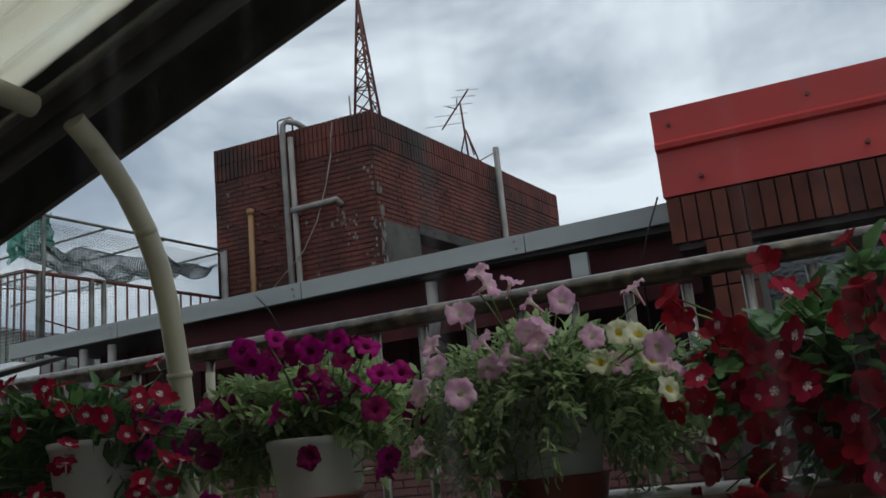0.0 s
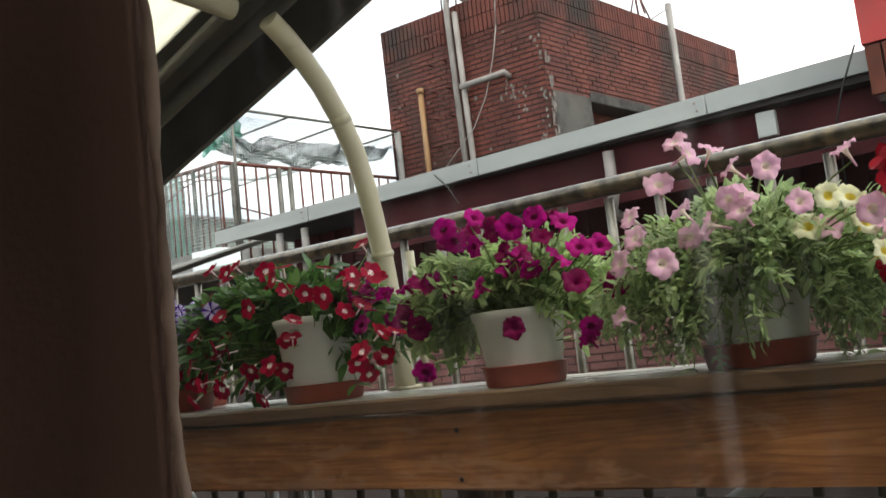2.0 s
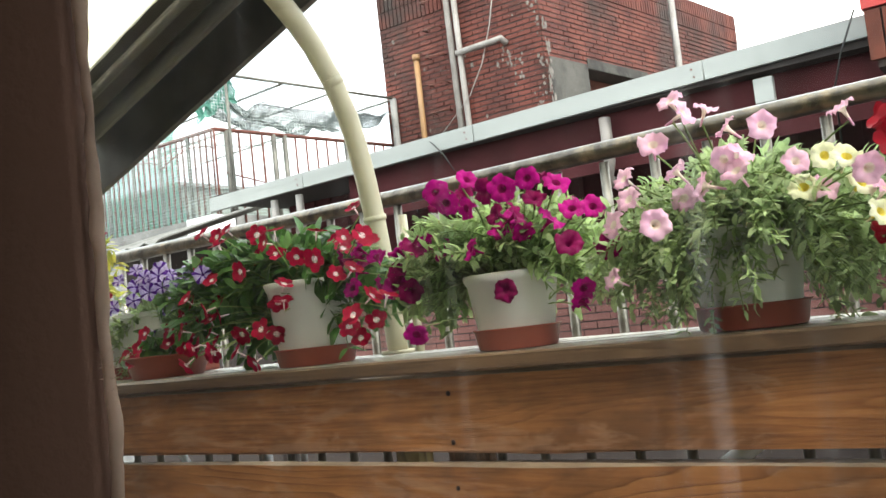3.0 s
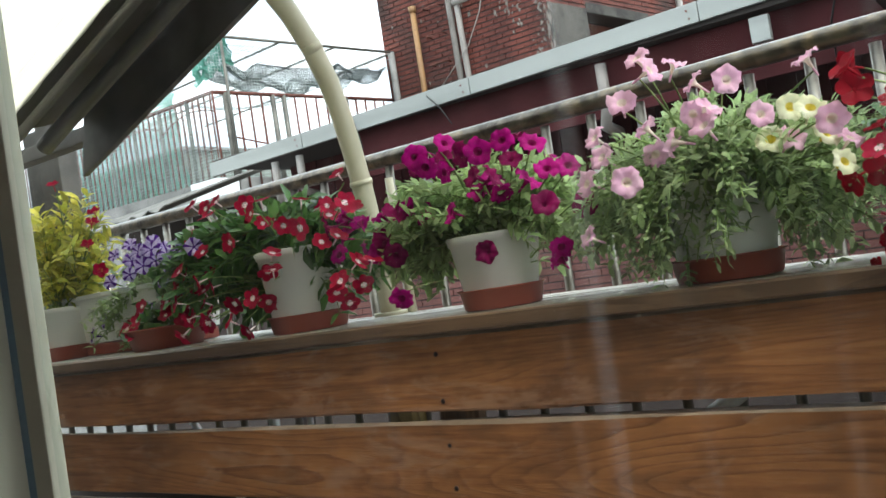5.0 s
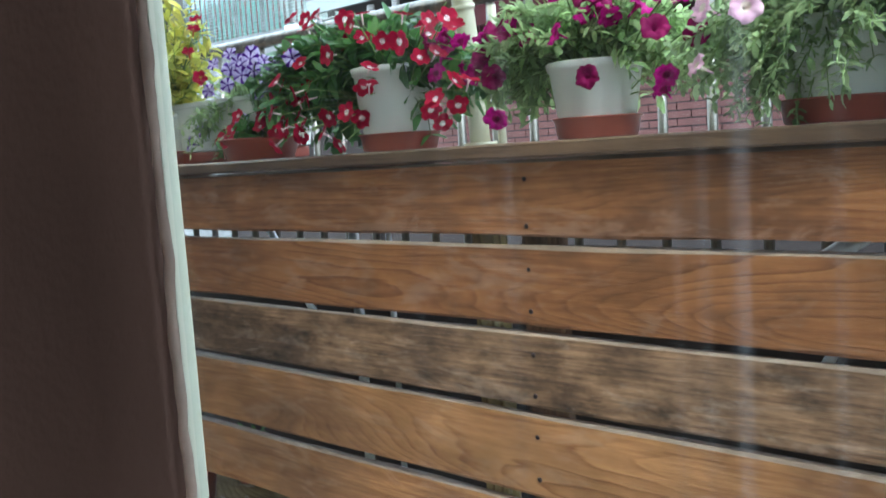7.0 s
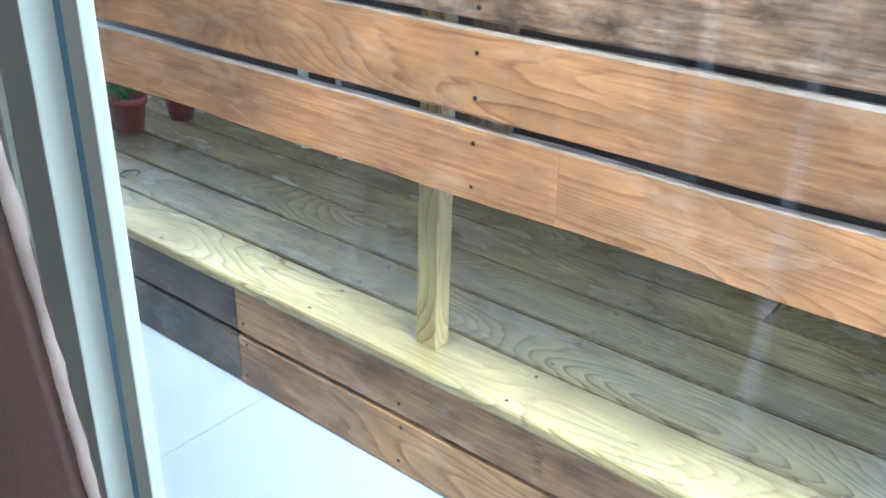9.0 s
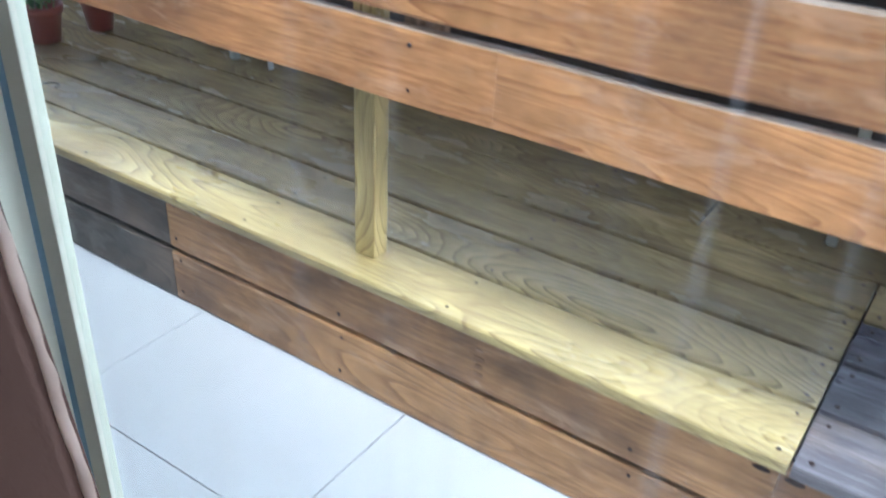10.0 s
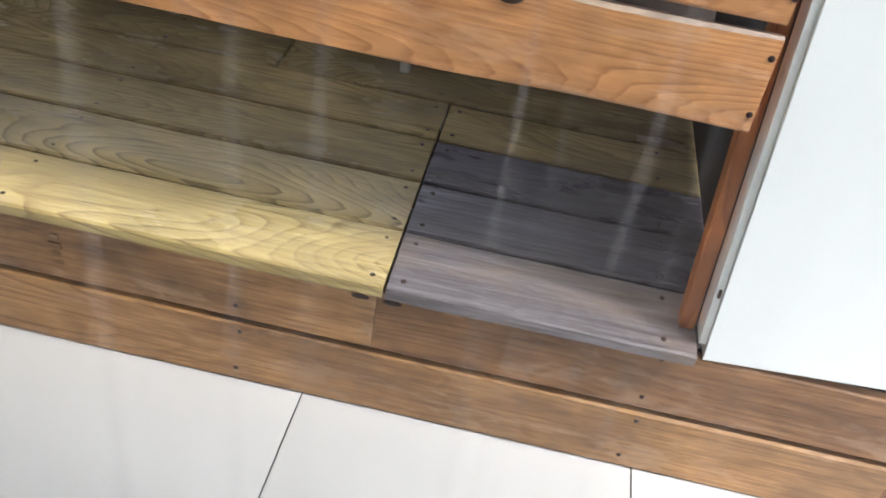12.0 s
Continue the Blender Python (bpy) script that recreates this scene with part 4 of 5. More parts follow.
quad(on_side(0, 2.6), on_side(DOOR[0], 2.6), on_side(DOOR[0], BZ - 0.02), on_side(0, BZ - 0.02))
quad(on_side(DOOR[1], 2.6), on_side(RL, 2.6), on_side(RL, BZ - 0.02), on_side(DOOR[1], BZ - 0.02))
quad(on_side(DOOR[0], DOOR[2]), on_side(DOOR[1], DOOR[2]), on_side(DOOR[1], BZ - 0.02), on_side(DOOR[0], BZ - 0.02))
quad(on_side(DOOR[0], 2.6), on_side(DOOR[0], 2.6, 0.4), on_side(DOOR[0], DOOR[2], 0.4), on_side(DOOR[0], DOOR[2]))
quad(on_side(DOOR[1], 2.6, 0.4), on_side(DOOR[1], 2.6), on_side(DOOR[1], DOOR[2]), on_side(DOOR[1], DOOR[2], 0.4))
quad(on_side(DOOR[0], DOOR[2]), on_side(DOOR[0], DOOR[2], 0.4), on_side(DOOR[1], DOOR[2], 0.4), on_side(DOOR[1], DOOR[2]))
quad(on_side(DOOR[0], 2.6, 0.4), on_side(DOOR[1], 2.6, 0.4), on_side(DOOR[1], DOOR[2], 0.4), on_side(DOOR[0], DOOR[2], 0.4))
part("wall", bm, M_MORTAR, tower)


def brick(bm, o, u, n, a, b, z0, z1, d):
    """A brick on a wall: from a to b along u, standing d proud along n."""
    p = [o + u * s + n * e + Vector((0, 0, z)) for e in (-0.01, d) for s, z in ((a, z0), (b, z0), (b, z1), (a, z1))]
    v = [bm.verts.new(q) for q in p]
    for f in ((4, 5, 6, 7), (0, 1, 5, 4), (1, 2, 6, 5), (2, 3, 7, 6), (3, 0, 4, 7)):
        bm.faces.new([v[i] for i in f])


def brick_face(o, u, n, length, gap=None):
    """Courses of flat bricks with two rows of upright ones on top."""
    bm = bmesh.new()
    rng = random.Random(int(length * 10))
    z, row = 3.2, 0
    top = BZ - 0.50
    while z < top - 0.03:
        s = -0.10 if row % 2 else 0.0
        while s < length:
            a, b = max(s, 0) + 0.004, min(s + 0.20, length) - 0.004
            if b - a > 0.02 and not (gap and gap[0] < (a + b) / 2 < gap[1] and z < gap[2]):
                brick(bm, o, u, n, a, b, z, z + 0.052, 0.012 + rng.uniform(-0.004, 0.004))
            s += 0.20
        z += 0.072
        row += 1
    for z0, z1 in ((top, top + 0.235), (top + 0.25, BZ)):
        s = 0.0
        while s < length - 0.03:
            brick(bm, o, u, n, s + 0.006, min(s + 0.062, length), z0, z1, 0.022 + rng.uniform(-0.003, 0.003))
            s += 0.072
    return bm


oA = Vector((LX, BY, 0))
oB = Vector((BX, BY, 0))
uB = Vector((RXD, RYD, 0))
tagged(part("bricks", brick_face(oA, Vector((1, 0, 0)), Vector((0, -1, 0)), BX - LX), M_BRICKWALL, tower, "stained red brick courses"), kind="stuff")
tagged(part("bricks", brick_face(oB, uB, Vector((RYD, -RXD, 0)), RL, (0.10, 2.60, 4.74)), M_BRICKWALL, tower, "stained red brick courses"), kind="stuff")
for s0, s1, z0, z1, m, lab in ((0.10, 0.985, 3.0, 4.80, M_JAMB, "stained bare concrete jamb"), (0.985, 2.62, 4.745, 4.89, M_JAMB, "concrete lintel"), (2.46, 2.62, 3.0, 4.742, M_JAMB, "concrete jamb")):
    bm = bmesh.new()
    box(bm, s0, s1, -0.022, 0.0, z0, z1, 0.006)
    jamb = part("door_surround", bm, m, tower, lab)
    jamb.matrix_basis = Matrix.Translation((BX, BY, 0)) @ Matrix.Rotation(math.atan2(RYD, RXD), 4, "Z")
bm = bmesh.new()
box(bm, DOOR[0] + 0.01, DOOR[1] - 0.01, 0.30, 0.34, 3.0, DOOR[2] - 0.01)
leaf_ob = part("door", bm, M_BRICK, tower, "reddish-brown door in the shade")
leaf_ob.matrix_basis = Matrix.Translation((BX, BY, 0)) @ Matrix.Rotation(math.atan2(RYD, RXD), 4, "Z")
pipe("drain_pipe", [(-5.47, 9.35, 6.40), (-5.53, 9.2, 6.46), (-5.64, 9.1, 6.48), (-5.70, 9.1, 6.43), (-5.71, 9.1, 6.3), (-5.66, 9.1, 2.7)], 0.045, M_PIPE, tower, "grey plastic pipe")
pipe("drain_pipe", [(-5.585, 9.1, 6.22), (-5.53, 9.1, 2.7)], 0.042, M_PIPE, tower, "grey plastic pipe")
pipe("branch_pipe", [(-5.60, 9.06, 5.13), (-5.0, 9.06, 5.14), (-4.90, 9.08, 5.16), (-4.87, 9.18, 5.10)], 0.042, M_PIPE, tower, "grey plastic pipe")
pipe("stub_pipe", [(-6.315, 9.1, 3.2), (-6.315, 9.1, 5.27)], 0.04, M_PIPEYEL, tower, "ochre pipe")
pipe("stub_cap", [(-6.315, 9.1, 5.22), (-6.315, 9.1, 5.30)], 0.055, M_PIPEYEL, tower)
for z in (4.4, 4.8, 5.2, 5.6, 6.0):
    pipe("rung", [(-6.12, 9.2, z), (-6.12, 9.06, z), (-5.86, 9.06, z), (-5.86, 9.2, z)], 0.011, M_RUST, tower, "", 6)
pipe("ladder_hoop", [(-5.88, 9.25, 6.30), (-5.88, 9.25, 6.58), (-5.84, 9.25, 6.60), (-5.66, 9.25, 6.60), (-5.63, 9.25, 6.57), (-5.63, 9.25, 6.36)], 0.014, M_PIPE, tower, "", 6)
pipe("hanging_wire", [(-4.95, 9.12, 5.85), (-5.05, 9.1, 5.4), (-5.22, 9.08, 4.9), (-5.45, 9.05, 4.5), (-5.95, 9.0, 4.05)], 0.008, M_PIPE, tower, "", 5)
pipe("hanging_wire", [(-4.9, 9.12, 6.3), (-4.93, 9.11, 6.1), (-4.95, 9.12, 5.85)], 0.008, M_PIPE, tower, "", 5)
pipe("roof_rod", [(-4.745, 9.4, 6.34), (-4.75, 9.4, 6.75)], 0.014, M_PIPE, tower, "", 6)
# flakes of old plaster left on the bricks
bm = bmesh.new()
rng = random.Random(9)
for k in range(80):
    if k < 36:
        x, z = BX - abs(rng.gauss(0, 0.10)), rng.uniform(3.9, 5.6)
    elif k < 62:
        x, z = rng.gauss(-4.85, 0.13), rng.gauss(4.82, 0.16)
    else:
        x, z = rng.uniform(LX, BX), rng.uniform(4.0, 6.1)
    r = rng.uniform(0.008, 0.03)
    ring = [bm.verts.new((x + r * rng.uniform(0.4, 1.1) * math.cos(a), BY - 0.019 - 0.0002 * k / 120, z + 1.6 * r * rng.uniform(0.4, 1.1) * math.sin(a))) for a in np.linspace(0, 5.5, 7)]
    bm.faces.new(ring[::-1])
for k in range(46):
    q, z = rng.uniform(0.02, 0.13), rng.uniform(3.9, 5.35)
    r = rng.uniform(0.012, 0.035)
    ring = [bm.verts.new(on_side(q + r * rng.uniform(0.4, 1.0) * math.cos(a), z + 2.2 * r * rng.uniform(0.4, 1.1) * math.sin(a), -0.026 - 0.0001 * k)) for a in np.linspace(0, 5.5, 7)]
    bm.faces.new(ring)
tagged(part("plaster_flakes", bm, M_FLAKE, tower, "grey plaster flakes"), kind="stuff")
pipe("side_pole", [(-3.74, 12.72, 3.5), (-3.74, 12.72, 6.72)], 0.055, M_PIPE, tower, "tall grey pole")
pipe("pole_stay", [(-3.74, 12.72, 6.65), (-3.95, 12.2, 6.34)], 0.012, M_PIPE, tower, "", 5)

mast = thing("lattice_mast", "rusted steel lattice mast on the brick roof", "mast", (-5.0, 10.3, 6.34))
legs = [(-0.2, 0.0), (0.22, -0.1), (0.2, 0.3)]
APEX = (0.045, 0.0, 2.55)


def on_leg(k, s):
    lx, ly = legs[k]
    return Vector((lx + (APEX[0] - lx) * s, ly + (APEX[1] - ly) * s, APEX[2] * s))


for k in range(3):
    pipe("leg", [on_leg(k, 0), on_leg(k, 1)], 0.022, M_RUST, mast, "", 6)
for k in range(3):
    bm = bmesh.new()
    for i in range(11):
        a, b = i / 11, (i + 1) / 11
        tube(bm, [on_leg(k, a), on_leg((k + 1) % 3, b)], 0.011, 5)
        if i % 2:
            tube(bm, [on_leg(k, b), on_leg((k + 1) % 3, b)], 0.011, 5)
        else:
            tube(bm, [on_leg((k + 1) % 3, a), on_leg(k, b)], 0.011, 5)
    part("bracing", bm, M_RUST, mast)

aerial = thing("television_aerial", "rusty television aerial on a tripod on the brick roof", "aerial", (-3.95, 11.9, 6.34))
pipe("mast_tube", [(0, 0, 0), (-0.05, 0, 0.98)], 0.018, M_RUST, aerial, "", 6)
for dx, dy in ((-0.16, 0), (0.14, -0.1), (0.1, 0.2)):
    pipe("tripod_leg", [(dx, dy, 0), (0, 0, 0.5)], 0.014, M_RUST, aerial, "", 5)
pipe("boom", [(-0.42, 0, 0.60), (0.12, 0, 1.20)], 0.014, M_RUST, aerial, "", 6)
for s, w in ((0.1, 0.30), (0.35, 0.26), (0.6, 0.22), (0.8, 0.18), (0.97, 0.16)):
    cx, czz = -0.42 + 0.54 * s, 0.60 + 0.60 * s
    pipe("element", [(cx - w, -0.1, czz), (cx + w, 0.1, czz + 0.02)], 0.006, M_ALU, aerial, "", 5)
pipe("reflector", [(-0.28, 0, 0.98), (-0.12, 0, 0.90), (-0.10, 0, 1.08)], 0.01, M_RUST, aerial, "", 5)

# railed roof terrace with netting
cage = thing("netted_terrace", "rusty railed roof terrace with a net frame above", "terrace")
CX, CY, CZ, CB = -7.41, 6.19, 4.116, 3.06
boxed("slab", (-12.5, CX + 0.03, CY - 0.05, 9.5, -9.0, CB), M_CONCRETE, cage)
boxed("pier", (-7.75, -7.28, CY - 0.25, CY + 0.1, 2.2, 3.03), M_WHITE, cage, "white rendered pier")
pipe("top_rail", [(-12.4, CY, CZ - 0.02), (CX, CY, CZ)], 0.025, M_RUST, cage, "rusted rail", 8)
pipe("top_rail", [(CX, CY, CZ), (-6.95, 9.15, CZ)], 0.025, M_RUST, cage, "rusted rail", 8)
for k in range(44):
    x = CX - 0.112 * k - 0.05
    pipe("bar", [(x, CY, CB), (x, CY, CZ)], 0.028 if k % 5 == 4 else 0.014, M_GREYSTEEL if k % 5 == 4 else M_RUST, cage, "", 6)
for k in range(17):
    s = k / 17
    x, y = CX + 0.46 * s, CY + 2.96 * s
    thick = k in (1, 5, 6, 12)
    pipe("bar", [(x, y, CB - 0.2), (x, y, CZ)], 0.034 if thick else 0.014, M_GREYSTEEL if thick else M_RUST, cage, "", 6)
for x0 in (CX, CX - 1.1, CX - 2.2):
    pipe("arc_bar", [(x0 - 1.1 + 1.1 * s, CY - 0.01, CB + 0.45 + 0.45 * math.sin(math.pi * s * 0.5 + 0.6)) for s in np.linspace(0, 1, 9)], 0.010, M_RUST, cage, "", 5)
pipe("arc_bar", [(CX + 0.46 * s, CY + 2.96 * s - 0.02, CB + 0.30 + 0.55 * abs(s - 0.45)) for s in np.linspace(0.05, 0.95, 9)], 0.010, M_RUST, cage, "", 5)
FZ = 4.78
pipe("frame_bar", [(-7.30, 6.35, FZ + 0.02), (-6.80, 9.15, FZ)], 0.02, M_GREYSTEEL, cage, "", 6)
for s in (0.0, 0.3, 0.62, 1.0):
    x, y = -7.30 + 0.5 * s, 6.35 + 2.8 * s
    pipe("frame_bar", [(x, y, FZ), (x - 4.6, y + 0.3, FZ - 0.05)], 0.016, M_GREYSTEEL, cage, "", 6)
pipe("frame_post", [(-7.30, 6.35, CB), (-7.30, 6.35, FZ)], 0.02, M_GREYSTEEL, cage, "", 6)
pipe("frame_post", [(-6.82, 9.12, CB), (-6.82, 9.12, FZ)], 0.05, M_CONCRETE, cage, "", 6)


def net(name, corner, u, v, nu, nv, sag, mat, width, label, ripple=0.0, seed=1):
    """A net of crossing threads between four sides, hanging in folds."""
    bm = bmesh.new()
    corner, u, v = Vector(corner), Vector(u), Vector(v)

    def at(a, b):
        p = corner + u * a + v * b
        p.z -= sag * math.sin(math.pi * a) * math.sin(math.pi * min(max(b, 0), 1))
        if ripple:
            p.z += ripple * noise.noise(Vector((a * 7 + seed, b * 3, seed)))
            p.y += ripple * noise.noise(Vector((a * 5, b * 4 + seed, 9)))
        return p

    for m, k, swap in ((nu, nv, False), (nv, nu, True)):
        for i in range(m + 1):
            prev = None
            for j in range(13):
                a, b = (i / m, j / 12) if not swap else (j / 12, i / m)
                p = at(a, b)
                side = (u if not swap else v).normalized() * width
                pair = (bm.verts.new(p - side), bm.verts.new(p + side))
                if prev:
                    bm.faces.new((prev[0], prev[1], pair[1], pair[0]))
                prev = pair
    return tagged(part(name, bm, mat, cage, label), kind="stuff")


net("side_net", (CX - 4.6, CY - 0.03, CB), (4.6, 0, 0), (0, 0, 1.05), 120, 26, 0, M_NETPALE, 0.0026, "pale wire net")
net("side_net", (CX, CY, CB), (0.46, 2.96, 0), (0, 0, 1.75), 70, 44, 0, M_NETPALE, 0.0026, "pale wire net")
net("green_net", (CX - 4.6, CY + 0.25, CB), (3.6, 0, 0), (0, 0, 1.3), 110, 40, 0, M_NETGREEN, 0.008, "green shade net", 0.12, 3)
net("roof_net", (-7.32, 6.4, FZ - 0.05), (0.5, 2.7, -0.05), (-3.0, 0.3, 0), 60, 60, 0.35, M_NETPALE, 0.004, "pale wire net")
net("shade_net", (-7.34, 6.45, FZ - 0.36), (0.5, 2.6, 0.12), (-0.9, 0.2, 0.12), 90, 60, 0.22, M_NETDARK, 0.009, "dark sagging shade net", 0.25, 5)
net("green_net", (-7.9, 6.35, FZ - 0.45), (0.6, 0.1, 0.12), (0, 0, 0.4), 40, 30, 0.0, M_NETGREEN, 0.008, "green shade net", 0.15, 8)

# roofs further off
far = thing("far_building", "grey-green tiled building behind the nets", "building")
boxed("wall", (-18.6, -13.9, 11.0, 15.0, -9.0, 4.86), M_BRICKGREY, far)
bm = bmesh.new()
for k in range(30):
    box(bm, -18.6, -13.89, 10.97, 11.0, 2.35 + 0.085 * k, 2.41 + 0.085 * k)
part("wall_courses", bm, M_BRICKGREY, far)
boxed("roof_edge", (-18.7, -13.8, 10.9, 15.0, 4.862, 4.93), M_CONCRETE, far)
lean = thing("corrugated_awning", "grey corrugated awning beside the terrace corner", "awning")
bm = bmesh.new()
rows = []
for x in np.linspace(-6.9, -4.75, 40):
    z = 2.33 + 0.05 * (x + 4.75) + 0.02 * math.sin(x * 30)
    rows.append([bm.verts.new((x, 3.2, z)), bm.verts.new((x, 4.4, z + 0.35))])
for a, b in zip(rows, rows[1:]):
    bm.faces.new((a[0], b[0], b[1], a[1]))
aw = part("sheet", bm, M_GREYSTEEL, lean)
aw.modifiers.new("thickness", "SOLIDIFY").thickness = 0.01
boxed("support", (-6.8, -4.8, 4.3, 4.5, -9.0, 2.4), M_MORTAR, lean)

bush = thing("rooftop_shrub", "yellow-green shrub growing behind the terrace rail", "shrub", (-11.9, 8.4, CB))
rng = random.Random(71)
lb = bmesh.new()
for k in range(900):
    u, v, w = rng.gauss(0, 0.42), rng.gauss(0, 0.25), abs(rng.gauss(0, 0.30))
    p, d = Vector((u, v, w)), Vector((rng.uniform(-1, 1), rng.uniform(-1, 1), rng.uniform(-0.3, 1))).normalized()
    q = d.orthogonal().normalized() * 0.03
    lb.faces.new([lb.verts.new(e) for e in (p, p + d * 0.05 + q, p + d * 0.12, p + d * 0.05 - q)])
tagged(part("foliage", lb, M_FARGREEN, bush), kind="stuff")
for k in range(5):
    pipe("branch", [(0.04 * k - 0.1, 0, 0), (0.3 * k - 0.6, 0, 0.35)], 0.015, M_RUST, bush, "", 5)


# where the blooms stand
PINK = [
    (0.441, -0.067, 1.735),
    (0.463, -0.080, 1.713),
    (0.469, -0.010, 1.727),
    (0.415, -0.074, 1.683),
    (0.497, -0.035, 1.692),
    (0.555, -0.083, 1.676),
    (0.424, -0.031, 1.649),
    (0.427, -0.015, 1.612),
    (0.484, -0.013, 1.655),
    (0.509, -0.056, 1.633),
    (0.512, -0.034, 1.657),
    (0.585, -0.073, 1.628),
    (0.634, -0.031, 1.688),
    (0.663, -0.080, 1.604),
    (0.337, -0.054, 1.590),
    (0.372, -0.082, 1.645),
    (0.349, -0.019, 1.625),
    (0.407, -0.079, 1.579),
    (0.320, -0.039, 1.518),
    (0.600, -0.013, 1.598),
    (0.671, -0.037, 1.583),
    (0.463, -0.047, 1.621),
]
CREAM = [
    (0.610, -0.034, 1.633),
    (0.640, -0.069, 1.624),
    (0.647, -0.037, 1.594),
    (0.667, -0.068, 1.555),
    (0.582, -0.038, 1.600),
]
MAGENTA = [
    (0.021, -0.002, 1.691),
    (0.039, -0.004, 1.671),
    (0.092, -0.031, 1.653),
    (0.123, -0.024, 1.675),
    (0.162, -0.036, 1.671),
    (0.142, -0.032, 1.637),
    (0.119, 0.017, 1.617),
    (0.144, 0.015, 1.623),
    (0.202, -0.028, 1.680),
    (0.193, 0.024, 1.690),
    (0.220, 0.029, 1.675),
    (0.189, 0.010, 1.656),
    (0.266, -0.023, 1.626),
    (0.281, 0.015, 1.628),
    (0.208, 0.022, 1.621),
    (0.261, -0.036, 1.577),
    (-0.087, 0.025, 1.615),
    (-0.031, -0.012, 1.609),
    (-0.022, 0.015, 1.613),
    (0.009, 0.016, 1.599),
    (0.091, -0.028, 1.590),
    (-0.061, 0.012, 1.540),
    (-0.017, -0.045, 1.469),
    (0.302, 0.007, 1.566),
    (0.252, -0.002, 1.494),
    (0.265, -0.015, 1.510),
    (0.077, 0.006, 1.704),
    (0.188, -0.044, 1.629),
]
VINCA = [
    (-0.529, 0.022, 1.699),
    (-0.364, 0.015, 1.686),
    (-0.254, 0.009, 1.669),
    (-0.151, -0.039, 1.642),
    (-0.145, 0.020, 1.637),
    (-0.370, 0.018, 1.644),
    (-0.313, 0.014, 1.631),
    (-0.218, -0.041, 1.615),
    (-0.442, -0.005, 1.620),
    (-0.529, -0.001, 1.613),
    (-0.584, -0.022, 1.582),
    (-0.320, -0.017, 1.583),
    (-0.360, 0.004, 1.553),
    (-0.177, -0.038, 1.584),
    (-0.159, -0.015, 1.591),
    (-0.132, -0.003, 1.541),
    (-0.082, -0.026, 1.537),
    (-0.155, -0.029, 1.512),
    (-0.161, -0.036, 1.495),
    (-0.193, 0.029, 1.472),
    (-0.143, 0.016, 1.500),
    (-0.439, -0.018, 1.503),
    (-0.442, -0.031, 1.471),
    (-0.398, -0.031, 1.448),
    (-0.387, 0.019, 1.496),
    (-0.390, -0.016, 1.507),
    (-0.121, -0.027, 1.642),
    (-0.354, -0.023, 1.662),
]
VINCA_SMALL = [
    (-0.747, 0.054, 1.501),
    (-0.712, 0.091, 1.509),
    (-0.642, 0.030, 1.480),
    (-0.764, 0.096, 1.517),
    (-0.710, 0.072, 1.491),
]
VINCA_WIDE = [
    (0.810, -0.030, 1.658),
    (0.841, -0.005, 1.654),
    (0.747, -0.036, 1.613),
    (0.814, -0.075, 1.596),
    (0.802, -0.051, 1.556),
    (0.844, -0.040, 1.509),
    (0.764, -0.048, 1.568),
    (0.704, -0.071, 1.562),
    (0.666, -0.022, 1.535),
    (0.703, -0.015, 1.484),
    (0.760, -0.065, 1.502),
    (0.807, -0.017, 1.493),
    (0.832, -0.049, 1.469),
    (0.755, -0.025, 1.437),
    (0.755, -0.022, 1.460),
    (0.908, -0.038, 1.572),
    (0.890, -0.040, 1.635),
    (0.923, -0.009, 1.634),
    (0.905, -0.051, 1.509),
    (0.831, -0.054, 1.397),
    (0.888, -0.032, 1.430),
    (0.829, -0.015, 1.550),
    (0.863, -0.041, 1.483),
    (0.793, -0.067, 1.578),
    (0.815, -0.028, 1.529),
    (0.876, -0.066, 1.527),
]
STAR = [
    (-0.909, 0.060, 1.656),
    (-0.802, 0.046, 1.651),
    (-0.698, 0.003, 1.644),
    (-0.824, 0.045, 1.635),
    (-0.732, 0.003, 1.612),
    (-0.940, 0.062, 1.598),
    (-0.849, 0.079, 1.523),
    (-0.777, 0.081, 1.575),
    (-0.665, 0.059, 1.637),
    (-0.563, 0.005, 1.629),
    (-1.067, 0.080, 1.480),
    (-1.040, 0.095, 1.510),
    (-0.727, 0.033, 1.622),
    (-0.678, 0.084, 1.623),
]
SALVIA = [
    (-1.137, 0.078, 1.857),
    (-0.975, 0.071, 1.763),
    (-0.956, 0.047, 1.736),
    (-1.008, 0.064, 1.691),
    (-0.928, 0.033, 1.625),
]


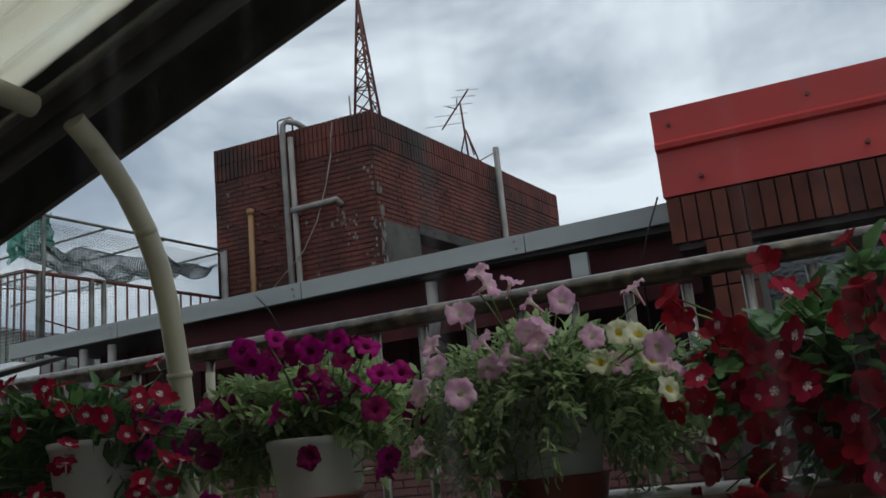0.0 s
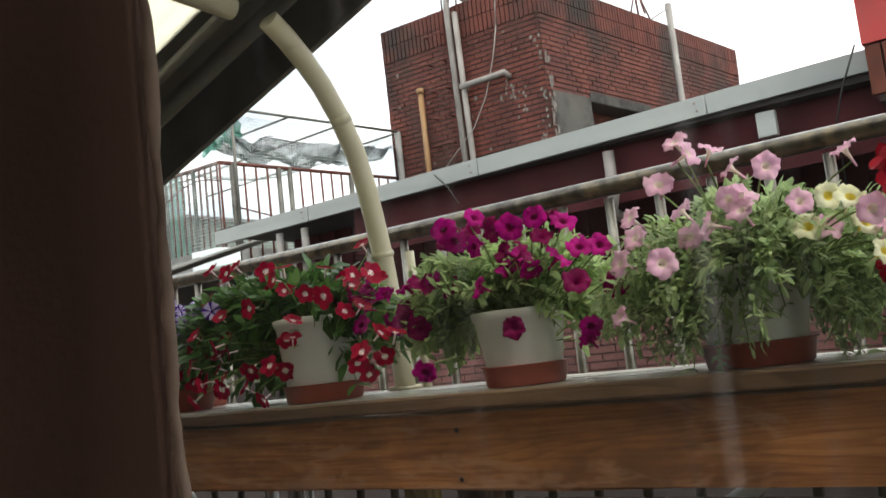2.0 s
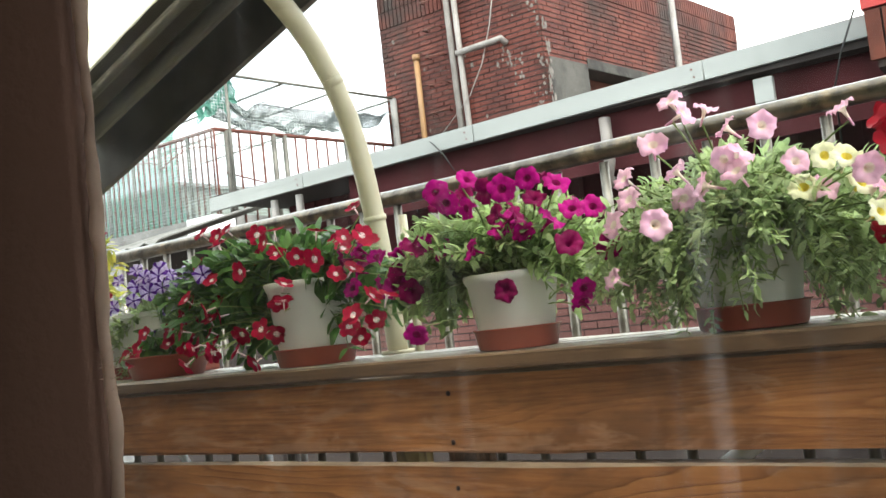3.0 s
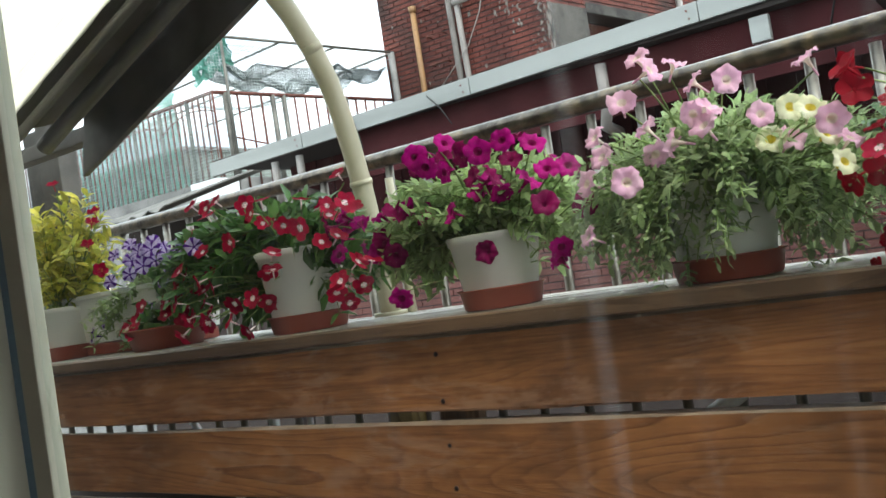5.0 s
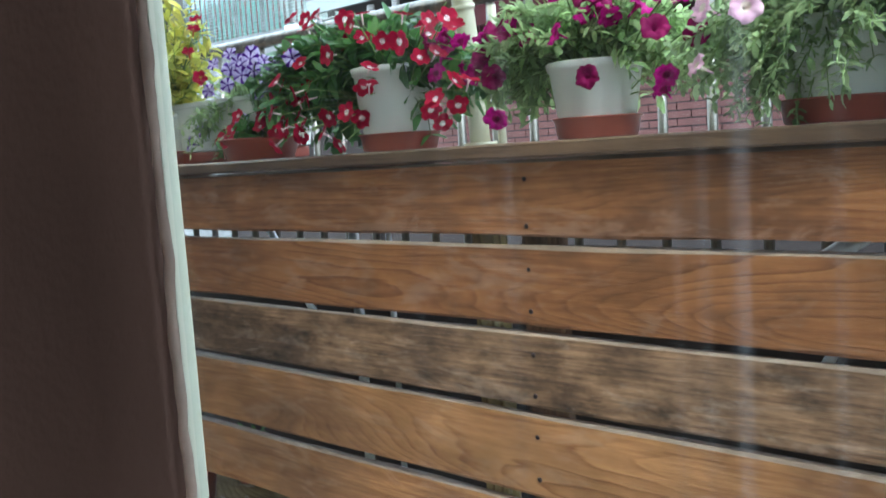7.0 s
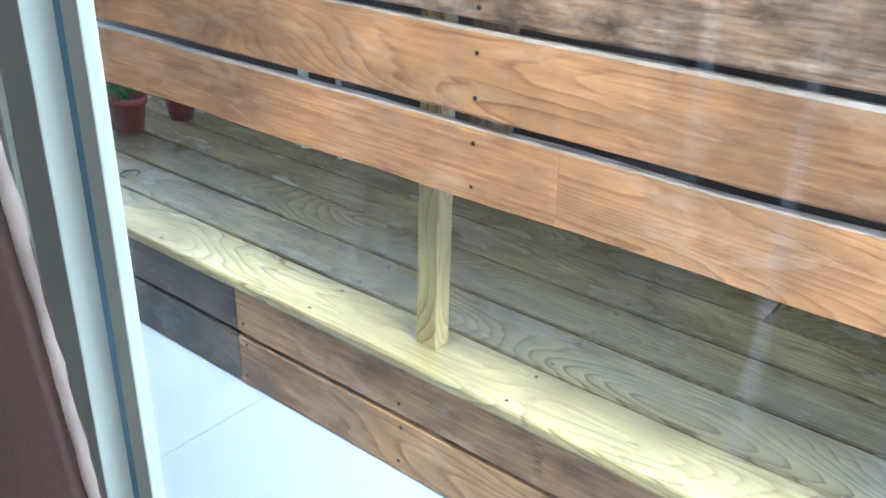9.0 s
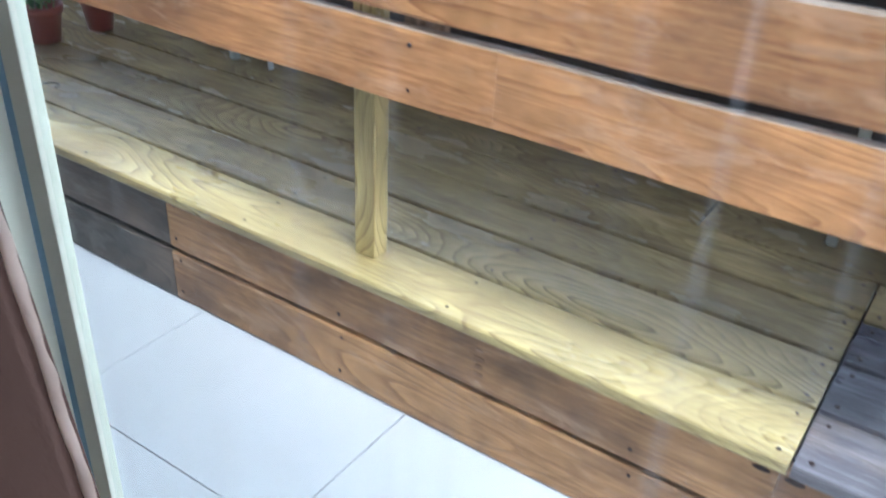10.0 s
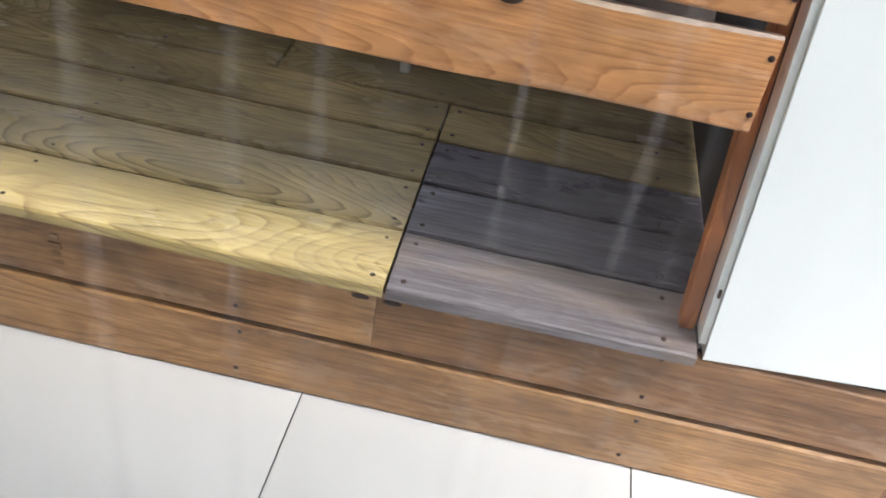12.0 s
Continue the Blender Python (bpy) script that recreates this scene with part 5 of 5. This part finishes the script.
# ---- plants on the shelf ----
def petal_flower(name, mats, petals, radius, cup, eye, notch=0.0, seed=0):
    """Rounded petals round a paler eye, a little uneven; mats: petal, eye."""
    rng = random.Random(seed)
    bm = bmesh.new()
    for k in range(petals):
        a0 = 2 * math.pi * k / petals + rng.uniform(-0.06, 0.06)
        rad = radius * rng.uniform(0.92, 1.08)
        half = math.pi / petals * 1.08
        rows = []
        for r, w in ((0.06, 0.5), (eye, 0.75), (0.55, 1.0), (0.82, 0.95), (1.0, 0.55)):
            row = []
            for j in range(5):
                s = (j - 2) / 2
                ang = a0 + half * w * s
                rr = rad * r * (1 - 0.10 * s * s - (notch if j == 2 and r == 1.0 else 0))
                z = cup * rad * (r ** 1.4) + rad * 0.05 * math.sin(3 * s + k) * r + 0.0006 * (k % 2)
                row.append(bm.verts.new((rr * math.cos(ang), rr * math.sin(ang), z)))
            rows.append(row)
        for i, (p, q) in enumerate(zip(rows, rows[1:])):
            for j in range(4):
                f = bm.faces.new((p[j], p[j + 1], q[j + 1], q[j]))
                f.smooth, f.material_index = True, 1 if i == 0 else 0
    tube(bm, [(0, 0, -radius * 0.9), (0, 0, 0.001)], [radius * 0.06, radius * 0.10], 5, True, 1)
    return flower_mesh(name, bm, mats)


def funnel_flower(name, mats, radius, depth, seed=0, stripes=False):
    """A petunia: a trumpet with a wavy five-lobed rim; every second strip may take the second colour."""
    rng = random.Random(seed)
    bm = bmesh.new()
    sides = 30
    ph = rng.uniform(0, 6)
    rings = []
    for i, (r, z) in enumerate(((0.07, -1.0), (0.10, -0.6), (0.17, -0.25), (0.34, -0.06), (0.66, 0.04), (0.90, 0.04), (1.02, -0.02))):
        ring = []
        for k in range(sides):
            a = 2 * math.pi * k / sides
            lobe = 1 + (0.07 * math.cos(5 * a) + 0.045 * math.sin(11 * a + ph)) * (r ** 2)
            wave = radius * (0.11 * math.sin(3 * a + ph) + 0.12 * math.sin(7 * a + 2 * ph) + 0.10 * math.sin(12 * a)) * r ** 3
            ring.append(bm.verts.new((radius * r * lobe * math.cos(a), radius * r * lobe * math.sin(a), depth * z + wave)))
        rings.append(ring)
    for i, (p, q) in enumerate(zip(rings, rings[1:])):
        for k in range(sides):
            f = bm.faces.new((p[k], p[(k + 1) % sides], q[(k + 1) % sides], q[k]))
            f.smooth = True
            f.material_index = 1 if i in (1, 2) else 0
            if stripes:
                f.material_index = 1 if (k % 6) in (0, 5) or i < 2 else 0
    return flower_mesh(name, bm, mats)


def flower_mesh(name, bm, mats):
    me = bpy.data.meshes.new(name)
    bm.to_mesh(me)
    bm.free()
    for m in mats:
        me.materials.append(m)
    return me


F_VINCA = [petal_flower("flower", (M_RED, M_EYE), 5, 0.0205, 0.20, 0.28, 0.05, s) for s in range(3)]
F_SCARLET = [petal_flower("flower", (M_SCARLET, M_SCARLET), 5, 0.0195, 0.35, 0.2, 0.04, s + 60) for s in range(3)]
F_SALVIA = [petal_flower("flower", (M_RED, M_RED), 5, 0.018, 0.5, 0.3, 0.0, 7)]
F_MAGENTA = [funnel_flower("flower", (M_MAGENTA, M_MAGENTA_DARK), 0.0195, 0.024, s) for s in range(3)]
F_WINE = [funnel_flower("flower", (M_MAGENTA_DARK, M_MAGENTA_DARK), 0.0190, 0.026, 11)]
F_PINK = [funnel_flower("flower", (M_PINK, M_PINK_EYE), 0.0178, 0.030, s + 20) for s in range(3)]
F_CREAM = [funnel_flower("flower", (M_CREAM_PETAL, M_CREAM_THROAT), 0.0172, 0.026, s + 30) for s in range(2)]
F_STAR = [funnel_flower("flower", (M_LILAC, M_VIOLET), 0.0170, 0.022, s + 40, True) for s in range(3)]


def leaf(bm, p, d, n, length, width, curl=0.25):
    """A folded, pointed oval blade from p along d."""
    d = d.normalized()
    s = d.cross(n)
    if s.length < 1e-4:
        s = d.orthogonal()
    s.normalize()
    up = s.cross(d)
    mid, tip = p + d * length * 0.56 - up * length * curl * 0.3, p + d * length - up * length * curl
    q = p + d * length * 0.22
    w = width / 2
    vs = [bm.verts.new(v) for v in (p, q + s * w * 0.6 + up * w * 0.25, mid + s * w + up * w * 0.35, tip + s * w * 0.32, tip - s * w * 0.32, mid - s * w + up * w * 0.35, q - s * w * 0.6 + up * w * 0.25, mid)]
    for f in ((0, 1, 2, 7), (7, 2, 3, 4, 5), (0, 7, 5, 6)):
        bm.faces.new([vs[i] for i in f]).smooth = True


def stem_points(a, b, rise, n=6):
    """An arching stem from a to b."""
    a, b = Vector(a), Vector(b)
    c = a.lerp(b, 0.45) + Vector((0, 0, rise))
    return [(1 - t) ** 2 * a + 2 * t * (1 - t) * c + t * t * b for t in [i / n for i in range(n + 1)]]


def foliage(plant, origin, ends, rng, leaf_len, leaf_wid, mat, step, rise, pairs=True, stem_r=0.0016):
    """Stems from the pot to each end with leaves along them: one mesh of leaves, one of stems."""
    lb, sb = bmesh.new(), bmesh.new()
    for end in ends:
        a = Vector(origin) + Vector((rng.uniform(-0.045, 0.045), rng.uniform(-0.045, 0.045), 0))
        pts = stem_points(a, end, rise * rng.uniform(0.6, 1.3))
        tube(sb, pts, [stem_r * (1.3 - 0.8 * i / 6) for i in range(7)], 4, False)
        length = sum((q - p).length for p, q in zip(pts, pts[1:]))
        m = max(3, int(length / step))
        for i in range(m):
            t = 0.2 + 0.8 * (i + rng.random()) / m
            k = min(int(t * 6), 5)
            p = pts[k].lerp(pts[k + 1], t * 6 - k) if t < 1 else pts[6].copy()
            axis = (pts[k + 1] - pts[k]).normalized()
            ang = rng.uniform(0, 6.283)
            for side in ((0, math.pi) if pairs else (0,)):
                o = axis.orthogonal().normalized()
                out = (Matrix.Rotation(ang + side, 3, axis) @ o)
                d = (out * 0.9 + axis * rng.uniform(0.2, 0.9) + Vector((0, 0, 0.25))).normalized()
                ll = leaf_len * rng.uniform(0.6, 1.25)
                leaf(lb, p, d, Vector((rng.uniform(-0.4, 0.4), rng.uniform(-0.8, 0.2), 1)), ll, leaf_wid * ll / leaf_len * rng.uniform(0.8, 1.2), rng.uniform(0.0, 0.5))
    tagged(part("foliage", lb, mat, plant), kind="stuff")
    tagged(part("stems", sb, M_STEM, plant), kind="stuff")


def flowers(plant, meshes, places, rng, centre, stem_from, spread=0.5):
    """Each flower on its own stalk, turned outwards to the light and the house."""
    sb = bmesh.new()
    for i, p in enumerate(places):
        p = Vector(p)
        out = (p - Vector(centre)) * 2.0 + Vector((0, -0.22, 0.16))
        out = out.normalized() + Vector((rng.uniform(-spread, spread), rng.uniform(-spread, spread), rng.uniform(-spread, spread)))
        ob = new("flower", meshes[i % len(meshes)])
        ob.parent = plant
        rot = out.to_track_quat("Z", "Y") @ Euler((0, 0, rng.uniform(0, 6.28))).to_quaternion()
        size = rng.uniform(0.88, 1.14)
        ob.matrix_basis = Matrix.LocRotScale(p - Vector(plant.location), rot, (size, size, size))
        back = p - out.normalized() * 0.02
        root = Vector(stem_from).lerp(p, 0.45) + Vector((0, 0.02, -0.03))
        tube(sb, [q - Vector(plant.location) for q in stem_points(root, back, 0.012, 5)], 0.0013, 4, False)
    tagged(part("stalks", sb, M_STEM, plant), kind="stuff")


def pot_parts(plant, r_top, r_base, h, saucer, saucer_h=0.034):
    bm = bmesh.new()
    lathe(bm, [(0.001, 0.008), (r_base, 0.008), (r_base + 0.002, 0.012), (r_top - 0.003, h - 0.016), (r_top, h - 0.014), (r_top + 0.003, h - 0.002), (r_top + 0.001, h), (r_top - 0.004, h - 0.001), (r_top - 0.006, h - 0.03), (r_base - 0.003, 0.02)])
    part("pot", bm, M_POT, plant, "white plastic pot")
    bm = bmesh.new()
    lathe(bm, [(0.001, 0.0), (saucer - 0.008, 0.0), (saucer - 0.005, 0.003), (saucer, saucer_h - 0.003), (saucer + 0.004, saucer_h - 0.002), (saucer + 0.003, saucer_h), (saucer - 0.003, saucer_h - 0.001), (saucer - 0.010, 0.006), (0.001, 0.006)])
    part("saucer", bm, M_SAUCER, plant, "brick-red plastic saucer")
    bm = bmesh.new()
    lathe(bm, [(0.001, h - 0.022), (r_top * 0.6, h - 0.020), (r_top - 0.006, h - 0.026)])
    part("soil", bm, M_SOIL, plant)


def spread_ends(rng, n, x0, x1, y0, y1, z0, z1, keep):
    """Ends of stems in a rounded cloud, where keep(x, y, z) allows."""
    out = []
    while len(out) < n:
        u, v, w = (rng.uniform(-1, 1) for _ in range(3))
        if not 0.25 < u * u + v * v + w * w < 1.05:
            continue
        p = ((x0 + x1) / 2 + u * (x1 - x0) / 2, (y0 + y1) / 2 + v * (y1 - y0) / 2, (z0 + z1) / 2 + w * (z1 - z0) / 2)
        if keep(*p):
            out.append(p)
    return out


def rel(plant, pts):
    return [tuple(Vector(p) - Vector(plant.location)) for p in pts]


LZ = 1.4305
POTS = "flower pots on the shelf"

# red vinca in a white pot
rng = random.Random(21)
vinca = thing("potted_vinca", "red vinca with white-eyed flowers in a white pot on the shelf", "potted plant", (-0.365, 0.098, LZ), POTS)
pot_parts(vinca, 0.086, 0.066, 0.160, 0.078)
ends = spread_ends(rng, 190, -0.80, -0.15, -0.03, 0.28, 1.42, 1.69, lambda x, y, z: z > 1.62 or x < -0.49 or x > -0.29 or y > 0.16)
foliage(vinca, (0, 0, 0.15), rel(vinca, ends), rng, 0.040, 0.021, M_LEAF_DARK, 0.024, 0.07)
extra = [(rng.uniform(-0.74, -0.18), rng.uniform(-0.02, 0.16), rng.uniform(1.55, 1.72)) for _ in range(18)]
extra += [(rng.uniform(-0.60, -0.50), rng.uniform(-0.04, 0.02), rng.uniform(1.45, 1.58)) for _ in range(13)]
flowers(vinca, F_VINCA, VINCA + extra, rng, (-0.42, 0.16, 1.56), (-0.40, 0.12, 1.58), 0.8)

# magenta petunia
rng = random.Random(22)
petunia = thing("potted_petunia", "magenta petunia with pale green leaves in a white pot", "potted plant", (0.086, 0.092, LZ), POTS)
pot_parts(petunia, 0.077, 0.058, 0.122, 0.070)
ends = spread_ends(rng, 210, -0.18, 0.28, -0.03, 0.27, 1.45, 1.69, lambda x, y, z: z > 1.57 or x < -0.03 or (x > 0.17 and z > 1.48) or y > 0.17)
foliage(petunia, (0, 0, 0.11), rel(petunia, ends), rng, 0.024, 0.0110, M_LEAF_PALE, 0.0105, 0.06)
extra = [(rng.uniform(-0.16, 0.24), rng.uniform(0.0, 0.2), rng.uniform(1.60, 1.71)) for _ in range(12)]
extra += [(rng.uniform(-0.20, -0.09), rng.uniform(-0.02, 0.05), rng.uniform(1.55, 1.65)) for _ in range(9)]
flowers(petunia, F_MAGENTA + F_WINE + F_MAGENTA[:1] + F_WINE, MAGENTA + extra, rng, (0.06, 0.14, 1.56), (0.07, 0.12, 1.55), 1.2)

flowers(petunia, F_WINE, [(0.139, -0.02, 1.521)], rng, (0.06, 0.14, 1.56), (0.10, 0.08, 1.55), 0.8)

# pink and cream petunia
rng = random.Random(23)
pink = thing("potted_petunia", "tall pink and cream petunias spilling over a white pot", "potted plant", (0.462, 0.10, LZ), POTS)
pot_parts(pink, 0.084, 0.064, 0.140, 0.078)
ends = spread_ends(rng, 420, 0.215, 0.735, -0.085, 0.30, 1.40, 1.68, lambda x, y, z: z > 1.425 + 0.03 * math.sin(x * 40) and not (0.53 < x < 0.58 and z < 1.53 and y < 0.10))
foliage(pink, (0, 0, 0.13), rel(pink, ends), rng, 0.0180, 0.0080, M_LEAF, 0.0100, 0.08)
flowers(pink, F_PINK, PINK, rng, (0.47, 0.14, 1.56), (0.45, 0.10, 1.60), 1.05)
flowers(pink, F_CREAM, CREAM, rng, (0.47, 0.14, 1.56), (0.50, 0.10, 1.60), 0.4)

# dense red vinca at the end of the shelf
rng = random.Random(24)
wide = thing("potted_vinca", "dense red vinca hiding its white pot", "potted plant", (0.90, 0.115, LZ), POTS)
pot_parts(wide, 0.098, 0.074, 0.165, 0.090)
ends = spread_ends(rng, 210, 0.655, 1.19, -0.06, 0.30, 1.40, 1.70, lambda x, y, z: True)
foliage(wide, (0, 0, 0.15), rel(wide, ends), rng, 0.040, 0.022, M_LEAF_DARK, 0.022, 0.07)
extra = [(rng.uniform(0.67, 1.17), rng.uniform(-0.09, 0.0), rng.uniform(1.40, 1.70)) for _ in range(80)]
flowers(wide, F_SCARLET + F_VINCA[:1], VINCA_WIDE + extra, rng, (0.90, 0.16, 1.56), (0.88, 0.12, 1.58), 0.8)

# small red vinca in a low bowl
rng = random.Random(25)
small = thing("potted_vinca", "small red vinca in a low brown bowl", "potted plant", (-0.815, 0.103, LZ), POTS)
bm = bmesh.new()
lathe(bm, [(0.001, 0.0), (0.075, 0.0), (0.092, 0.045), (0.096, 0.047), (0.092, 0.049), (0.086, 0.04), (0.001, 0.038)])
part("bowl", bm, M_SAUCER, small, "brick-red plastic bowl")
ends = spread_ends(rng, 26, -0.93, -0.72, 0.02, 0.22, 1.44, 1.53, lambda x, y, z: True)
foliage(small, (0, 0, 0.03), rel(small, ends), rng, 0.034, 0.019, M_LEAF_DARK, 0.02, 0.04)
extra = [(rng.uniform(-0.90, -0.74), rng.uniform(0.01, 0.08), rng.uniform(1.47, 1.54)) for _ in range(8)]
flowers(small, F_VINCA, VINCA_SMALL + extra, rng, (-0.82, 0.14, 1.46), (-0.82, 0.12, 1.47), 0.4)

# long planter with striped petunias
rng = random.Random(26)
trough = thing("planter_box", "long white planter of violet-striped petunias on red saucers", "planter", (-1.0, 0.20, LZ), POTS)
bm = bmesh.new()
prof = [(-0.075, 0.03), (-0.095, 0.138), (-0.10, 0.14), (-0.10, 0.15), (-0.09, 0.15), (-0.085, 0.12), (0.085, 0.12), (0.09, 0.15), (0.10, 0.15), (0.10, 0.14), (0.095, 0.138), (0.075, 0.03)]
ends2 = [[bm.verts.new((x, y, z)) for y, z in prof] for x in (-0.27, 0.16)]
for k in range(12):
    bm.faces.new((ends2[0][k], ends2[1][k], ends2[1][(k + 1) % 12], ends2[0][(k + 1) % 12]))
bm.faces.new(ends2[0][::-1])
bm.faces.new(ends2[1])
bmesh.ops.recalc_face_normals(bm, faces=bm.faces)
part("trough", bm, M_POT, trough, "white plastic trough")
boxed("tray", (-0.26, 0.15, -0.08, 0.08, 0.0, 0.028), M_SAUCER, trough, "brick-red plastic tray", 0.006)
ends = spread_ends(rng, 70, -1.10, -0.70, 0.06, 0.32, 1.50, 1.66, lambda x, y, z: True)
ends += spread_ends(rng, 18, -1.06, -0.92, 0.02, 0.14, 1.43, 1.56, lambda x, y, z: True)
foliage(trough, (0.06, 0, 0.12), rel(trough, ends), rng, 0.020, 0.009, M_LEAF, 0.013, 0.05)
extra = [(rng.uniform(-0.92, -0.72), rng.uniform(0.04, 0.16), rng.uniform(1.60, 1.67)) for _ in range(12)]
flowers(trough, F_STAR, STAR + extra, rng, (-0.95, 0.22, 1.55), (-0.95, 0.18, 1.55), 0.4)

# yellow-leaved plant with red flowers
rng = random.Random(27)
yellow = thing("yellow_leaved_plant", "tall yellow-green leafy plant with a few red flowers", "potted plant", (-1.235, 0.12, LZ), POTS)
pot_parts(yellow, 0.085, 0.066, 0.13, 0.078)
ends = spread_ends(rng, 60, -1.38, -1.02, 0.02, 0.24, 1.50, 1.86, lambda x, y, z: True)
foliage(yellow, (0, 0, 0.11), rel(yellow, ends), rng, 0.042, 0.017, M_LEAF_YELLOW, 0.022, 0.03)
flowers(yellow, F_SALVIA, SALVIA, rng, (-1.2, 0.14, 1.62), (-1.22, 0.12, 1.66), 0.4)

# little pots standing on the deck
for i, (x, y, r, h, lab) in enumerate(((-1.72, 0.43, 0.062, 0.115, "small brown-red pot on the deck, with a seedling"), (-1.70, 0.62, 0.055, 0.11, "small brown-red pot on the deck"), (-1.93, 0.50, 0.06, 0.11, "small brown-red pot on the deck"))):
    little = thing("small_pot", lab, "flower pot", (x, y, 0.3115), "small pots on the deck")
    bm = bmesh.new()
    lathe(bm, [(0.001, 0), (r * 0.72, 0), (r * 0.95, h * 0.78), (r * 1.06, h * 0.8), (r * 1.08, h), (r * 1.0, h), (r * 0.9, h * 0.75), (0.001, h * 0.7)], 24)
    part("pot", bm, M_SAUCER, little)
    rng = random.Random(50 + i)
    ends = spread_ends(rng, 9, -0.07, 0.07, -0.07, 0.07, h, h + 0.12, lambda x, y, z: True)
    foliage(little, (0, 0, h * 0.7), ends, rng, 0.04, 0.018, M_LEAF_DARK, 0.03, 0.02)


# ---- floor tiles ----
bm = bmesh.new()
box(bm, 0.0015, 0.5985, 0.0015, 0.5985, -0.0055, 0.0, 0.001)
tile = part("tile", bm, M_TILE, base)
tile.location = (-2.388, -0.984, 0)
for i in range(9):
    for j in range(2):
        if i or j:
            c = new("tile", tile.data)
            c.parent = base
            c.location = (-2.388 + 0.6 * i, -0.984 + 0.6 * j, 0)
